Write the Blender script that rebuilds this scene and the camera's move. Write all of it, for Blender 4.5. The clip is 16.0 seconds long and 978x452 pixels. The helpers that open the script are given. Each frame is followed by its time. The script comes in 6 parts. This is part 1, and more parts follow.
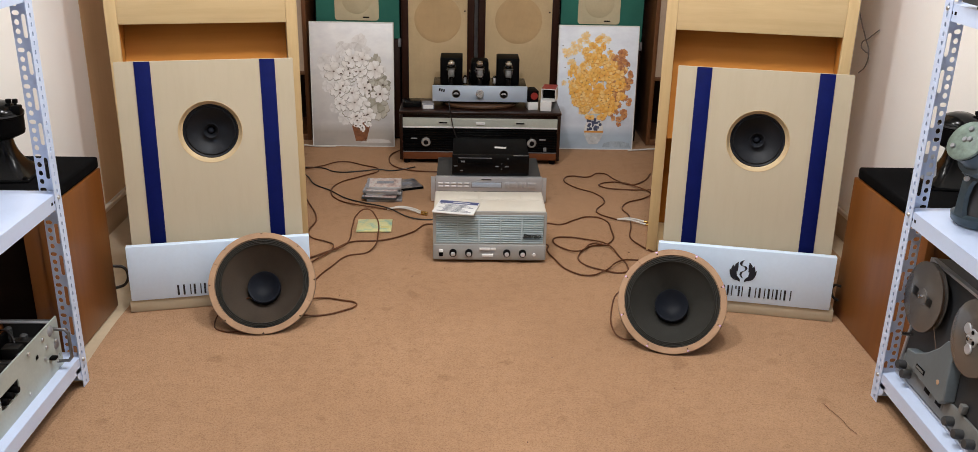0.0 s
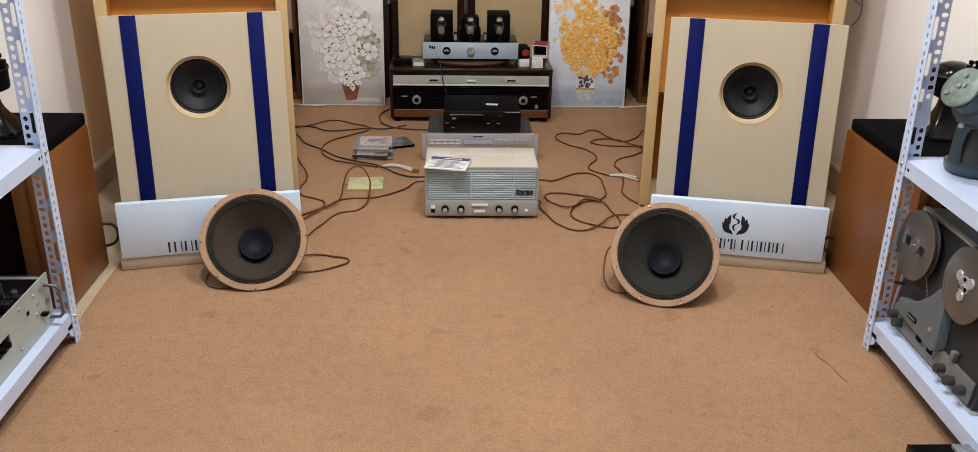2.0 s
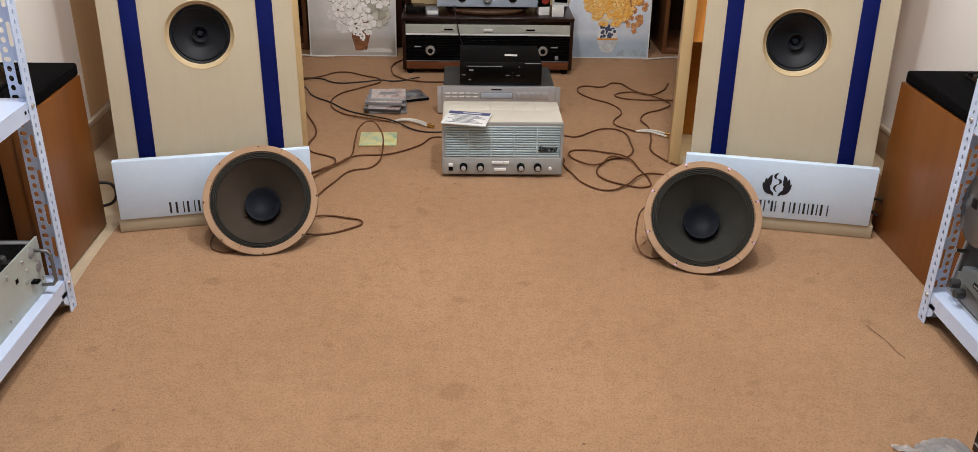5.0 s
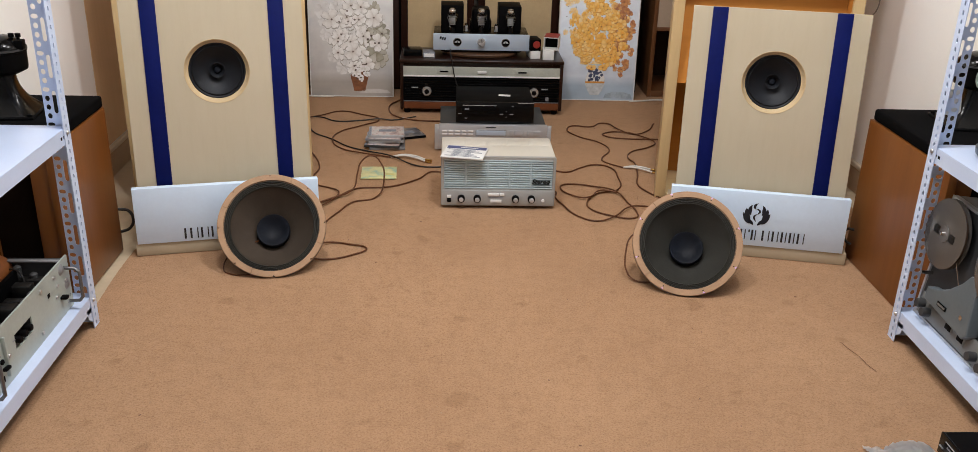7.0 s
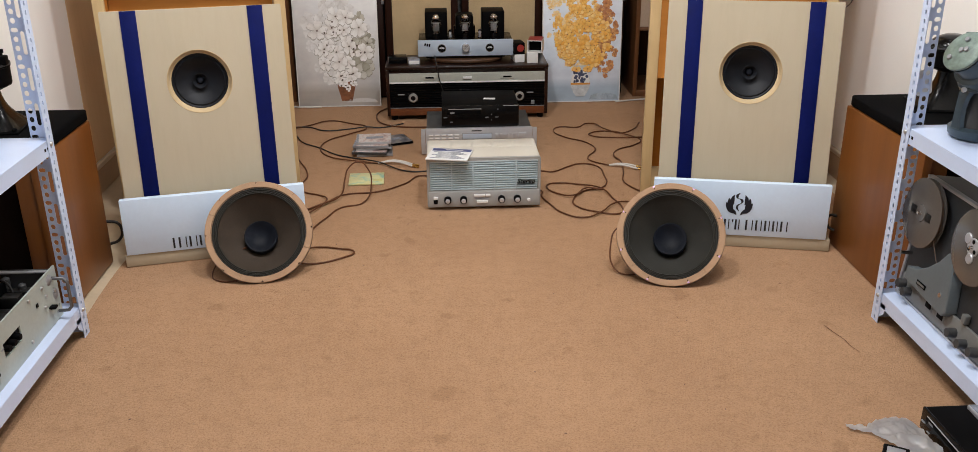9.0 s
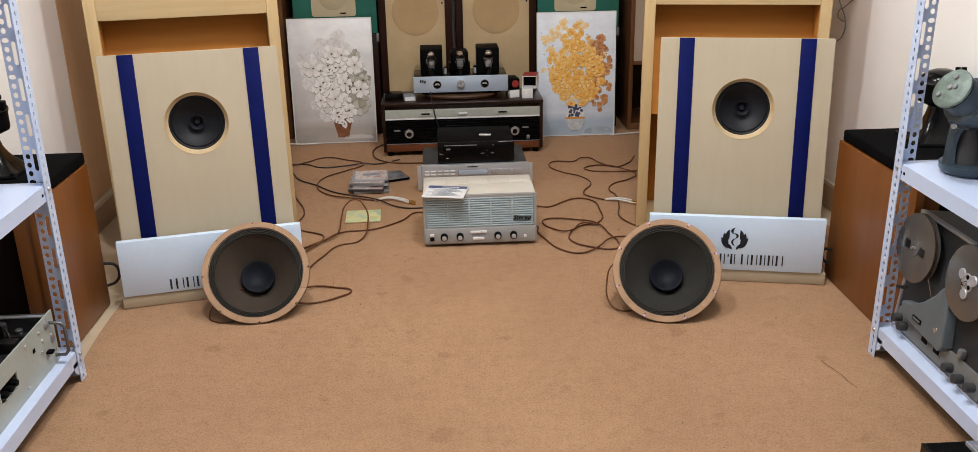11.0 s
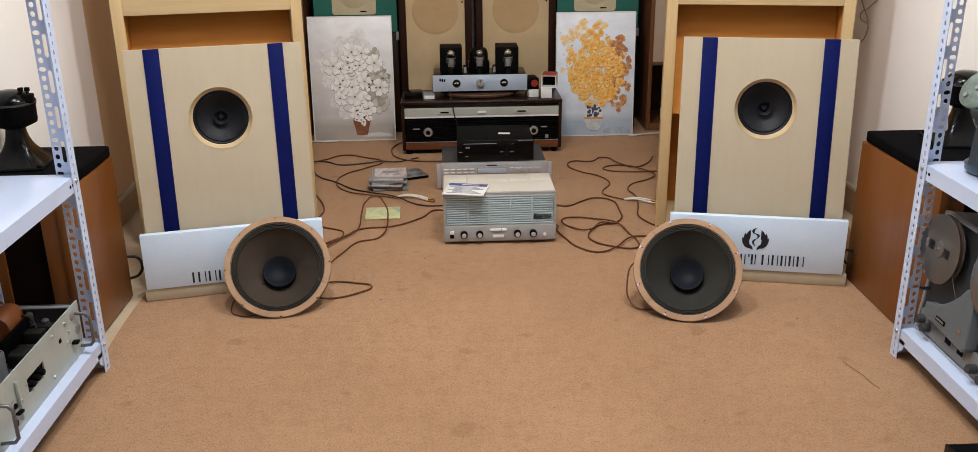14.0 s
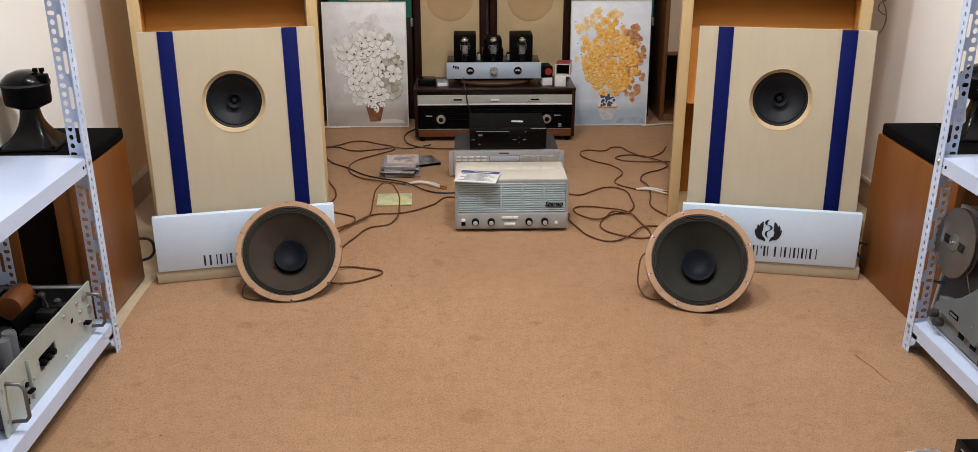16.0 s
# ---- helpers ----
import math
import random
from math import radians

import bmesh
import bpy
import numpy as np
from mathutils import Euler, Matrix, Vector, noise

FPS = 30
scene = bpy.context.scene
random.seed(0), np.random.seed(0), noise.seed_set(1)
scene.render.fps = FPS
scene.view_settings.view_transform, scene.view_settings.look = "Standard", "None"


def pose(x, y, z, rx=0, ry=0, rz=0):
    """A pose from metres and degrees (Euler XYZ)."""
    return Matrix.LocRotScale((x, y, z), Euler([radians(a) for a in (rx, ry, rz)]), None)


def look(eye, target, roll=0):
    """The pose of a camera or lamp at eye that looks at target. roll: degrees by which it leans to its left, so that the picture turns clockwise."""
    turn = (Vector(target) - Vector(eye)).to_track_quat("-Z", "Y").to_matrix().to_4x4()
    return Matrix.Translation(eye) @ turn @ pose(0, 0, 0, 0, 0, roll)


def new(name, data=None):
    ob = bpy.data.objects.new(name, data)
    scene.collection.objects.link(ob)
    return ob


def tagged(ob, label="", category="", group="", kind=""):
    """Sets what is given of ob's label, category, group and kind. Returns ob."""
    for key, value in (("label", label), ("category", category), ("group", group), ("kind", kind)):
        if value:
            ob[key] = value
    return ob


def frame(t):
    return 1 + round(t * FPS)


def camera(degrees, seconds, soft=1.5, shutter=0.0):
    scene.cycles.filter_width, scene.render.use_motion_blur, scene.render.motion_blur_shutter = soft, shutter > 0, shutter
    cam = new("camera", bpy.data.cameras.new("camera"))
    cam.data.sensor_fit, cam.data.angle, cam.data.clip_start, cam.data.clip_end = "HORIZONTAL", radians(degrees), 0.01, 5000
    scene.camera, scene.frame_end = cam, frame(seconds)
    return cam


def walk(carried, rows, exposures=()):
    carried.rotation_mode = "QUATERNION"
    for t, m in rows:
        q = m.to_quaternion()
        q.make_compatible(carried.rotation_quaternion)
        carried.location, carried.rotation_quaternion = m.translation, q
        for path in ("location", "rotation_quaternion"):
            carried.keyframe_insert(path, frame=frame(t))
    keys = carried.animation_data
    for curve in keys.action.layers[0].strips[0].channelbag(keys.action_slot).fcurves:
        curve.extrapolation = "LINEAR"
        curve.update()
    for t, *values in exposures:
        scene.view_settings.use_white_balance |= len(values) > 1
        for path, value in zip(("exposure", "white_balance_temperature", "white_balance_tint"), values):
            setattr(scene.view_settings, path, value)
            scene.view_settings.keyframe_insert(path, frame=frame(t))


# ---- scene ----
cam = camera(55.7, 16.0, soft=0.25)
PATH = [
    (0, (0.002, -0.004, 1.249), (0.057, 1.865, 0.539), 1.2),
    (0.5, (0.005, -0.004, 1.24), (0.063, 1.861, 0.518), 1.0),
    (1, (0.003, -0.004, 1.226), (0.066, 1.852, 0.485), 1.0),
    (1.5, (0.003, -0.003, 1.22), (0.071, 1.845, 0.459), 0.9),
    (2, (0.0, -0.005, 1.216), (0.074, 1.836, 0.436), 1.0),
    (2.5, (0.004, -0.001, 1.214), (0.081, 1.831, 0.413), 1.0),
    (3, (0.004, 0.089, 1.195), (0.09, 1.906, 0.365), 1.1),
    (3.5, (-0.001, 0.199, 1.176), (0.056, 2.002, 0.313), 0.7),
    (4, (-0.011, 0.23, 1.168), (0.029, 2.022, 0.282), 0.5),
    (6.5, (-0.086, 0.026, 1.154), (0.016, 1.854, 0.35), 1.9),
    (7, (-0.09, 0.005, 1.17), (0.007, 1.845, 0.393), 1.7),
    (7.5, (-0.072, -0.009, 1.161), (0.023, 1.84, 0.403), 1.4),
    (8, (-0.061, -0.037, 1.156), (0.032, 1.816, 0.408), 0.9),
    (8.5, (-0.054, -0.047, 1.144), (0.041, 1.805, 0.394), 0.3),
    (9, (-0.045, -0.036, 1.142), (0.05, 1.814, 0.39), -0.4),
    (9.5, (-0.041, -0.026, 1.147), (0.063, 1.824, 0.395), -0.8),
    (10, (-0.039, -0.033, 1.176), (0.064, 1.828, 0.45), -0.9),
    (12.5, (-0.051, -0.038, 1.157), (0.048, 1.838, 0.472), -1.0),
    (13, (-0.059, -0.042, 1.157), (0.033, 1.834, 0.469), -0.9),
    (13.5, (-0.067, -0.046, 1.157), (0.016, 1.831, 0.471), -0.7),
    (14, (-0.069, -0.045, 1.159), (0.008, 1.831, 0.469), -0.6),
    (14.5, (-0.067, -0.044, 1.159), (0.003, 1.83, 0.463), -0.4),
    (15, (-0.068, -0.042, 1.154), (-0.003, 1.831, 0.454), -0.2),
    (15.5, (-0.065, -0.043, 1.153), (-0.008, 1.829, 0.45), -0.1),
    (16, (-0.069, -0.042, 1.151), (-0.017, 1.827, 0.44), 0.0),
]
walk(cam, [(t, look(eye, target, roll)) for t, eye, target, roll in PATH])

# ---------- light ----------
world = bpy.data.worlds.new("world")
scene.world = world
world.use_nodes = True
world.node_tree.nodes["Background"].inputs[0].default_value = (0.9, 0.95, 1.0, 1)
world.node_tree.nodes["Background"].inputs[1].default_value = 0.05
scene.view_settings.exposure = 0.0


def overhead_lamp(x, y, watts, col):
    """An unseen lamp overhead, for ceiling light and added fill, shining down and sideways."""
    li = bpy.data.lights.new("overhead_light", "SPOT")
    li.spot_size, li.spot_blend, li.shadow_soft_size, li.energy, li.color = radians(168), 0.25, 0.12, watts, col
    ob = new("overhead_light", li)
    ob.matrix_world = pose(x, y, 2.58)
    return ob


for lx in (-0.36, 0.46):
    overhead_lamp(lx, 1.86, 97, (1.0, 0.99, 0.985))
# Weak fill, added to brighten the faces that look down the room.
overhead_lamp(0.05, 0.7, 36, (1.0, 0.99, 0.985))


# ---------- materials ----------
def nodes_of(name):
    m = bpy.data.materials.new(name)
    m.use_nodes = True
    nt = m.node_tree
    return m, nt, nt.nodes["Principled BSDF"]


def rgba(c, k=1.0):
    return (min(c[0] * k, 1), min(c[1] * k, 1), min(c[2] * k, 1), 1)


def noise_tex(nt, scale, detail=4, stretch=None, rough=0.55):
    co = nt.nodes.new("ShaderNodeTexCoord")
    n = nt.nodes.new("ShaderNodeTexNoise")
    n.inputs["Scale"].default_value, n.inputs["Detail"].default_value, n.inputs["Roughness"].default_value = scale, detail, rough
    if stretch:
        mp = nt.nodes.new("ShaderNodeMapping")
        mp.inputs["Scale"].default_value = stretch
        nt.links.new(co.outputs["Object"], mp.inputs[0])
        nt.links.new(mp.outputs[0], n.inputs["Vector"])
    else:
        nt.links.new(co.outputs["Object"], n.inputs["Vector"])
    return n.outputs["Fac"]


def ramp(nt, fac, stops):
    r = nt.nodes.new("ShaderNodeValToRGB")
    e = r.color_ramp.elements
    e[0].position, e[0].color = stops[0]
    e[1].position, e[1].color = stops[-1]
    for p, c in stops[1:-1]:
        k = e.new(p)
        k.color = c
    nt.links.new(fac, r.inputs[0])
    return r.outputs[0]


def mixed(nt, a, b, fac, mode="MULTIPLY"):
    m = nt.nodes.new("ShaderNodeMixRGB")
    m.blend_type = mode
    if isinstance(fac, float):
        m.inputs[0].default_value = fac
    else:
        nt.links.new(fac, m.inputs[0])
    for k, v in ((1, a), (2, b)):
        if isinstance(v, tuple):
            m.inputs[k].default_value = v
        else:
            nt.links.new(v, m.inputs[k])
    return m.outputs[0]


def bumped(nt, p, fac, strength, dist):
    b = nt.nodes.new("ShaderNodeBump")
    b.inputs["Strength"].default_value, b.inputs["Distance"].default_value = strength, dist
    nt.links.new(fac, b.inputs["Height"])
    nt.links.new(b.outputs[0], p.inputs["Normal"])


def surf(name, col, rough=0.5, metal=0.0, coarse=6.0, fine=120.0, var=0.12, bump=0.15, depth=0.0006, spec=0.5, stretch=None, rvar=0.12, coat=0.0):
    """A painted, moulded or metal surface: two scales of uneven colour, fine relief, uneven gloss."""
    m, nt, p = nodes_of(name)
    n1 = noise_tex(nt, coarse, 5, stretch)
    n2 = noise_tex(nt, fine, 3, stretch)
    c1 = ramp(nt, n1, [(0.3, rgba(col, 1 - var)), (0.7, rgba(col, 1 + var))])
    c2 = ramp(nt, n2, [(0.3, (1 - var, 1 - var, 1 - var, 1)), (0.65, (1, 1, 1, 1))])
    nt.links.new(mixed(nt, c1, c2, 0.6), p.inputs["Base Color"])
    r = nt.nodes.new("ShaderNodeMapRange")
    r.inputs["To Min"].default_value, r.inputs["To Max"].default_value = max(rough - rvar, 0.03), min(rough + rvar, 1)
    nt.links.new(n1, r.inputs[0])
    nt.links.new(r.outputs[0], p.inputs["Roughness"])
    p.inputs["Metallic"].default_value = metal
    p.inputs["Specular IOR Level"].default_value = spec
    p.inputs["Coat Weight"].default_value = coat
    if bump:
        bumped(nt, p, n2, bump, depth)
    return m


def wood(name, dark, light, rough=0.4, along="z", scale=7.0, grain=60.0, coat=0.0, contrast=1.0, spec=0.5):
    """Timber or veneer with grain drawn out along one axis."""
    m, nt, p = nodes_of(name)
    st = {"x": (0.06, 1, 1), "y": (1, 0.06, 1), "z": (1, 1, 0.06)}[along]
    n1 = noise_tex(nt, scale, 5, st, 0.6)
    n2 = noise_tex(nt, grain, 4, st, 0.7)
    n3 = noise_tex(nt, 2.3, 3)
    w = 0.18 / contrast
    c1 = ramp(nt, n1, [(0.5 - w, rgba(dark)), (0.5 + w, rgba(light))])
    c2 = ramp(nt, n2, [(0.36, (0.8, 0.76, 0.72, 1)), (0.55, (1, 1, 1, 1))])
    c3 = ramp(nt, n3, [(0.3, (0.9, 0.88, 0.86, 1)), (0.7, (1, 1, 1, 1))])
    c = mixed(nt, mixed(nt, c1, c2, 0.5 * contrast), c3, 0.7)
    nt.links.new(c, p.inputs["Base Color"])
    p.inputs["Roughness"].default_value = rough
    p.inputs["Coat Weight"].default_value = coat
    p.inputs["Coat Roughness"].default_value = 0.2
    p.inputs["Specular IOR Level"].default_value = spec
    bumped(nt, p, n2, 0.12, 0.0006)
    return m


def carpet_material():
    m, nt, p = nodes_of("carpet_pile")
    big = noise_tex(nt, 1.6, 5)
    mid = noise_tex(nt, 26, 6, None, 0.7)
    fine = noise_tex(nt, 210, 4, None, 0.85)
    c = ramp(nt, big, [(0.3, (0.432, 0.254, 0.144, 1)), (0.7, (0.507, 0.306, 0.177, 1))])
    c2 = ramp(nt, mid, [(0.3, (0.8, 0.78, 0.76, 1)), (0.55, (1, 1, 1, 1)), (0.72, (1.0, 1.0, 1.0, 1))])
    c3 = ramp(nt, fine, [(0.34, (0.40, 0.37, 0.34, 1)), (0.46, (0.80, 0.79, 0.78, 1)), (0.58, (1, 1, 1, 1))])
    spots = noise_tex(nt, 11, 2, None, 0.4)
    c4 = ramp(nt, spots, [(0.27, (0.7, 0.66, 0.62, 1)), (0.33, (1, 1, 1, 1))])
    cc = mixed(nt, mixed(nt, mixed(nt, c, c2, 0.6), c3, 0.62), c4, 0.5)
    nt.links.new(cc, p.inputs["Base Color"])
    p.inputs["Roughness"].default_value = 0.95
    p.inputs["Specular IOR Level"].default_value = 0.04
    p.inputs["Sheen Weight"].default_value = 0.04
    mix = mixed(nt, mid, fine, 0.7, "MIX")
    bumped(nt, p, mix, 0.9, 0.005)
    return m


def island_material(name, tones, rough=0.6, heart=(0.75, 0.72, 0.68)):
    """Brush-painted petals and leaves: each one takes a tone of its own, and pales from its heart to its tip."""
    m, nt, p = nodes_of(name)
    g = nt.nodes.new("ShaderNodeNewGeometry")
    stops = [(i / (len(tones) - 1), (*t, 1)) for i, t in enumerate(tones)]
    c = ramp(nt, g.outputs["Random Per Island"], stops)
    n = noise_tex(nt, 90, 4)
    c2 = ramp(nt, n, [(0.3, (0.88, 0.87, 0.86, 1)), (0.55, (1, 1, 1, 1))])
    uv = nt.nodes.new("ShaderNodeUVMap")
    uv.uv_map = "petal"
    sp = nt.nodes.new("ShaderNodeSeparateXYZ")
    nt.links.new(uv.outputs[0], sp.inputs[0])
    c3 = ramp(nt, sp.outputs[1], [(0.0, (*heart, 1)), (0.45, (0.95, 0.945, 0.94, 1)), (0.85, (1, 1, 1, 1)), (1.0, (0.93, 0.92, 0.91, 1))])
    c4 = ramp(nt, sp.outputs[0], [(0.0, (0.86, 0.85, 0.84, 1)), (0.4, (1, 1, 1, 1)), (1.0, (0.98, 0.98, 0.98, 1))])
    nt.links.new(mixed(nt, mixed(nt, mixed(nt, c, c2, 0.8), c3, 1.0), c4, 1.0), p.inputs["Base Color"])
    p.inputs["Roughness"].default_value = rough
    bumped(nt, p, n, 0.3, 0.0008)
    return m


def canvas_material(name, top, bottom, cloud):
    """A painted backdrop, brushed from one tone at the top to another at the foot."""
    m, nt, p = nodes_of(name)
    co = nt.nodes.new("ShaderNodeTexCoord")
    sp = nt.nodes.new("ShaderNodeSeparateXYZ")
    nt.links.new(co.outputs["Object"], sp.inputs[0])
    mr = nt.nodes.new("ShaderNodeMapRange")
    mr.inputs["From Max"].default_value = 0.58
    nt.links.new(sp.outputs[2], mr.inputs[0])
    n = noise_tex(nt, 7, 4, (1, 1, 1.6), 0.6)
    c = ramp(nt, mr.outputs[0], [(0.0, rgba(bottom)), (0.12, rgba(bottom, 1.05)), (0.2, rgba(cloud)), (0.5, rgba(cloud, 1.08)), (1.0, rgba(top))])
    c2 = ramp(nt, n, [(0.35, (0.74, 0.74, 0.78, 1)), (0.6, (1, 1, 1, 1))])
    nt.links.new(mixed(nt, c, c2, 0.55), p.inputs["Base Color"])
    p.inputs["Roughness"].default_value = 0.42
    bumped(nt, p, noise_tex(nt, 400, 2), 0.2, 0.0004)
    return m


def cloth(name, col, weave=900.0, var=0.15):
    m, nt, p = nodes_of(name)
    co = nt.nodes.new("ShaderNodeTexCoord")
    cs = []
    for ax in ("X", "Z"):
        w = nt.nodes.new("ShaderNodeTexWave")
        w.bands_direction = ax
        w.inputs["Scale"].default_value, w.inputs["Distortion"].default_value = weave / 6.28, 0.6
        nt.links.new(co.outputs["Object"], w.inputs["Vector"])
        cs.append(w.outputs["Fac"])
    wv = mixed(nt, cs[0], cs[1], 0.5, "MIX")
    n1 = noise_tex(nt, 5, 5)
    c1 = ramp(nt, n1, [(0.3, rgba(col, 1 - var)), (0.7, rgba(col, 1 + var * 0.5))])
    c2 = ramp(nt, wv, [(0.2, (0.75, 0.75, 0.75, 1)), (0.7, (1, 1, 1, 1))])
    nt.links.new(mixed(nt, c1, c2, 0.6), p.inputs["Base Color"])
    p.inputs["Roughness"].default_value = 0.85
    p.inputs["Specular IOR Level"].default_value = 0.2
    bumped(nt, p, wv, 0.4, 0.0006)
    return m


def glass(name, tint=(1, 1, 1), rough=0.03, trans=1.0, alpha=1.0):
    m, nt, p = nodes_of(name)
    p.inputs["Base Color"].default_value = rgba(tint)
    p.inputs["Roughness"].default_value = rough
    p.inputs["Transmission Weight"].default_value = trans
    p.inputs["IOR"].default_value = 1.45
    p.inputs["Alpha"].default_value = alpha
    return m


M_CARPET = carpet_material()
M_FLOOR = surf("pale_floor_board", (0.52, 0.42, 0.29), 0.45, coarse=3, fine=60, var=0.12)
M_WALL = surf("white_wall_paint", (0.88, 0.87, 0.845), 0.7, coarse=1.5, fine=220, var=0.03, bump=0.2, depth=0.0008, spec=0.3)
M_CEIL = surf("ceiling_paint", (0.8, 0.79, 0.77), 0.8, coarse=2, fine=90, var=0.03)
# Tan that colours in the warm shade on the west wall.
M_WALL_SHADE = wood("tan_wall_shade", (0.72, 0.50, 0.28), (0.79, 0.57, 0.34), 0.6, "z", 3, 40, 0.0, 0.4, 0.3)
M_SKIRT = surf("baseboard_paint", (0.42, 0.29, 0.18), 0.45, coarse=4, fine=70, var=0.12)
M_SKIRT_TOP = surf("baseboard_trim_paint", (0.66, 0.58, 0.46), 0.45, coarse=4, fine=70, var=0.08)
M_PLY = wood("birch_plywood", (0.49, 0.425, 0.305), (0.53, 0.465, 0.345), 0.42, "z", 4, 46, 0.1, 0.25, 0.45)
M_PINE = wood("pale_cabinet_wood", (0.58, 0.42, 0.21), (0.68, 0.50, 0.27), 0.42, "z", 6, 60, 0.1, 0.6)
M_PINE_X = wood("pale_cabinet_wood_rail", (0.60, 0.44, 0.23), (0.69, 0.52, 0.29), 0.42, "x", 6, 60, 0.1, 0.6)
M_HORN = wood("orange_horn_wood", (0.46, 0.175, 0.028), (0.58, 0.24, 0.045), 0.6, "x", 4, 40, 0.0, 0.6, 0.2)
M_RING = wood("routed_ring_wood", (0.52, 0.39, 0.22), (0.62, 0.48, 0.29), 0.35, "x", 9, 70, 0.2, 0.8)
M_TAPE = surf("blue_tape", (0.002, 0.0065, 0.082), 0.55, coarse=9, fine=150, var=0.15, bump=0.3, spec=0.12)
M_BOARD = surf("white_board_paint", (0.66, 0.80, 0.98), 0.38, coarse=6, fine=90, var=0.04, bump=0.1)
M_PRINT = surf("navy_print", (0.012, 0.016, 0.028), 0.5, var=0.1)
M_CONE = surf("brown_paper_cone", (0.049, 0.036, 0.026), 0.7, coarse=8, fine=240, var=0.2, bump=0.5, depth=0.0008, spec=0.25)
M_CONE_G = surf("grey_paper_cone", (0.029, 0.028, 0.024), 0.7, coarse=8, fine=240, var=0.2, bump=0.5, depth=0.0008, spec=0.25)
M_CONE_S = surf("black_cone_small", (0.007, 0.0085, 0.0125), 0.55, coarse=8, fine=200, var=0.2, spec=0.3)
M_CAP = surf("dark_felt_cap", (0.0045, 0.0065, 0.012), 0.6, coarse=14, fine=300, var=0.25, bump=0.4, spec=0.2)
M_SURR = surf("black_surround", (0.010, 0.0095, 0.009), 0.45, coarse=6.0, fine=200, var=0.2, spec=0.3)
M_EDGE = surf("doped_cloth_surround", (0.026, 0.024, 0.019), 0.5, fine=300, var=0.2, spec=0.25)
M_GASKET = surf("cork_gasket", (0.40, 0.25, 0.150), 0.75, coarse=15, fine=260, var=0.14, bump=0.35, spec=0.3)
M_BASKET = surf("grey_cast_basket", (0.12, 0.12, 0.125), 0.45, 0.6, var=0.15)
# Mauve paints in the glints off basket metal at the rim notches.
M_MAUVE = surf("mauve_rim_glint", (0.62, 0.42, 0.70), 0.3, 0.1, var=0.1)
M_STEEL_W = surf("white_shelf_enamel", (0.57, 0.67, 0.88), 0.33, coarse=5, fine=160, var=0.04, bump=0.08, coat=0.1)
M_BOLT = surf("zinc_bolt", (0.5, 0.5, 0.5), 0.35, 0.9, var=0.1)
M_VENEER = wood("teak_veneer", (0.148, 0.045, 0.0075), (0.235, 0.084, 0.016), 0.38, "z", 5, 50, 0.12, 0.8, 0.35)
M_DARK = surf("dark_grille_cloth", (0.010, 0.005, 0.003), 0.9, fine=500, var=0.3, bump=0.5, spec=0.06)
M_BLACK_FOAM = surf("black_felt_cover", (0.0045, 0.0045, 0.005), 0.9, coarse=6, fine=300, var=0.3, bump=0.5, spec=0.03)
M_BLACK = surf("black_plastic", (0.003, 0.003, 0.0034), 0.55, coarse=8, fine=200, var=0.2, spec=0.05)
M_BLACK_GLOSS = surf("black_gloss_enamel", (0.003, 0.003, 0.0034), 0.2, coarse=8, fine=160, var=0.2, bump=0.05, spec=0.2)
M_CHROME = surf("chrome", (0.85, 0.85, 0.86), 0.15, 1.0, var=0.06, bump=0.0)
M_SILVER = surf("brushed_silver", (0.55, 0.565, 0.60), 0.36, 0.55, coarse=5, fine=150, var=0.07, stretch=(0.05, 1, 1))
M_POLISHED = surf("polished_alloy", (0.50, 0.50, 0.50), 0.25, 0.6, var=0.06, bump=0.0)
M_SILVER_D = surf("grey_metal", (0.30, 0.31, 0.33), 0.42, 0.4, var=0.1)
M_BLUE_SILVER = surf("pale_blue_panel", (0.50, 0.60, 0.73), 0.35, 0.3, var=0.06, stretch=(0.05, 1, 1))
M_CREAM = surf("cream_enamel", (0.64, 0.60, 0.525), 0.36, coarse=5, fine=120, var=0.05, bump=0.1, coat=0.1)
M_GRILLE_B = surf("grey_blue_louvre", (0.47, 0.575, 0.62), 0.4, 0.15, var=0.08)
M_PANEL = surf("grey_satin_panel", (0.36, 0.365, 0.36), 0.42, 0.1, var=0.05, stretch=(0.05, 1, 1))
M_RIM = surf("grey_rim_enamel", (0.31, 0.31, 0.295), 0.4, var=0.06)
M_CONS = wood("dark_radio_wood", (0.012, 0.0045, 0.003), (0.032, 0.0105, 0.0055), 0.3, "x", 6, 60, 0.08, 0.9, 0.25)
M_CONS_RED = wood("red_brown_rail_wood", (0.12, 0.035, 0.014), (0.19, 0.062, 0.022), 0.25, "x", 6, 60, 0.4, 0.9)
M_DIAL = surf("cream_dial_plate", (0.44, 0.45, 0.40), 0.4, var=0.08)
M_DARKWOOD = wood("dark_mahogany", (0.014, 0.0045, 0.003), (0.034, 0.011, 0.006), 0.4, "z", 6, 60, 0.05, 0.9, 0.2)
M_MIDWOOD = wood("mid_brown_wood", (0.13, 0.052, 0.020), (0.20, 0.085, 0.032), 0.4, "z", 6, 60, 0.2, 0.9)
M_BEIGE = cloth("beige_grille_cloth", (0.57, 0.425, 0.245))
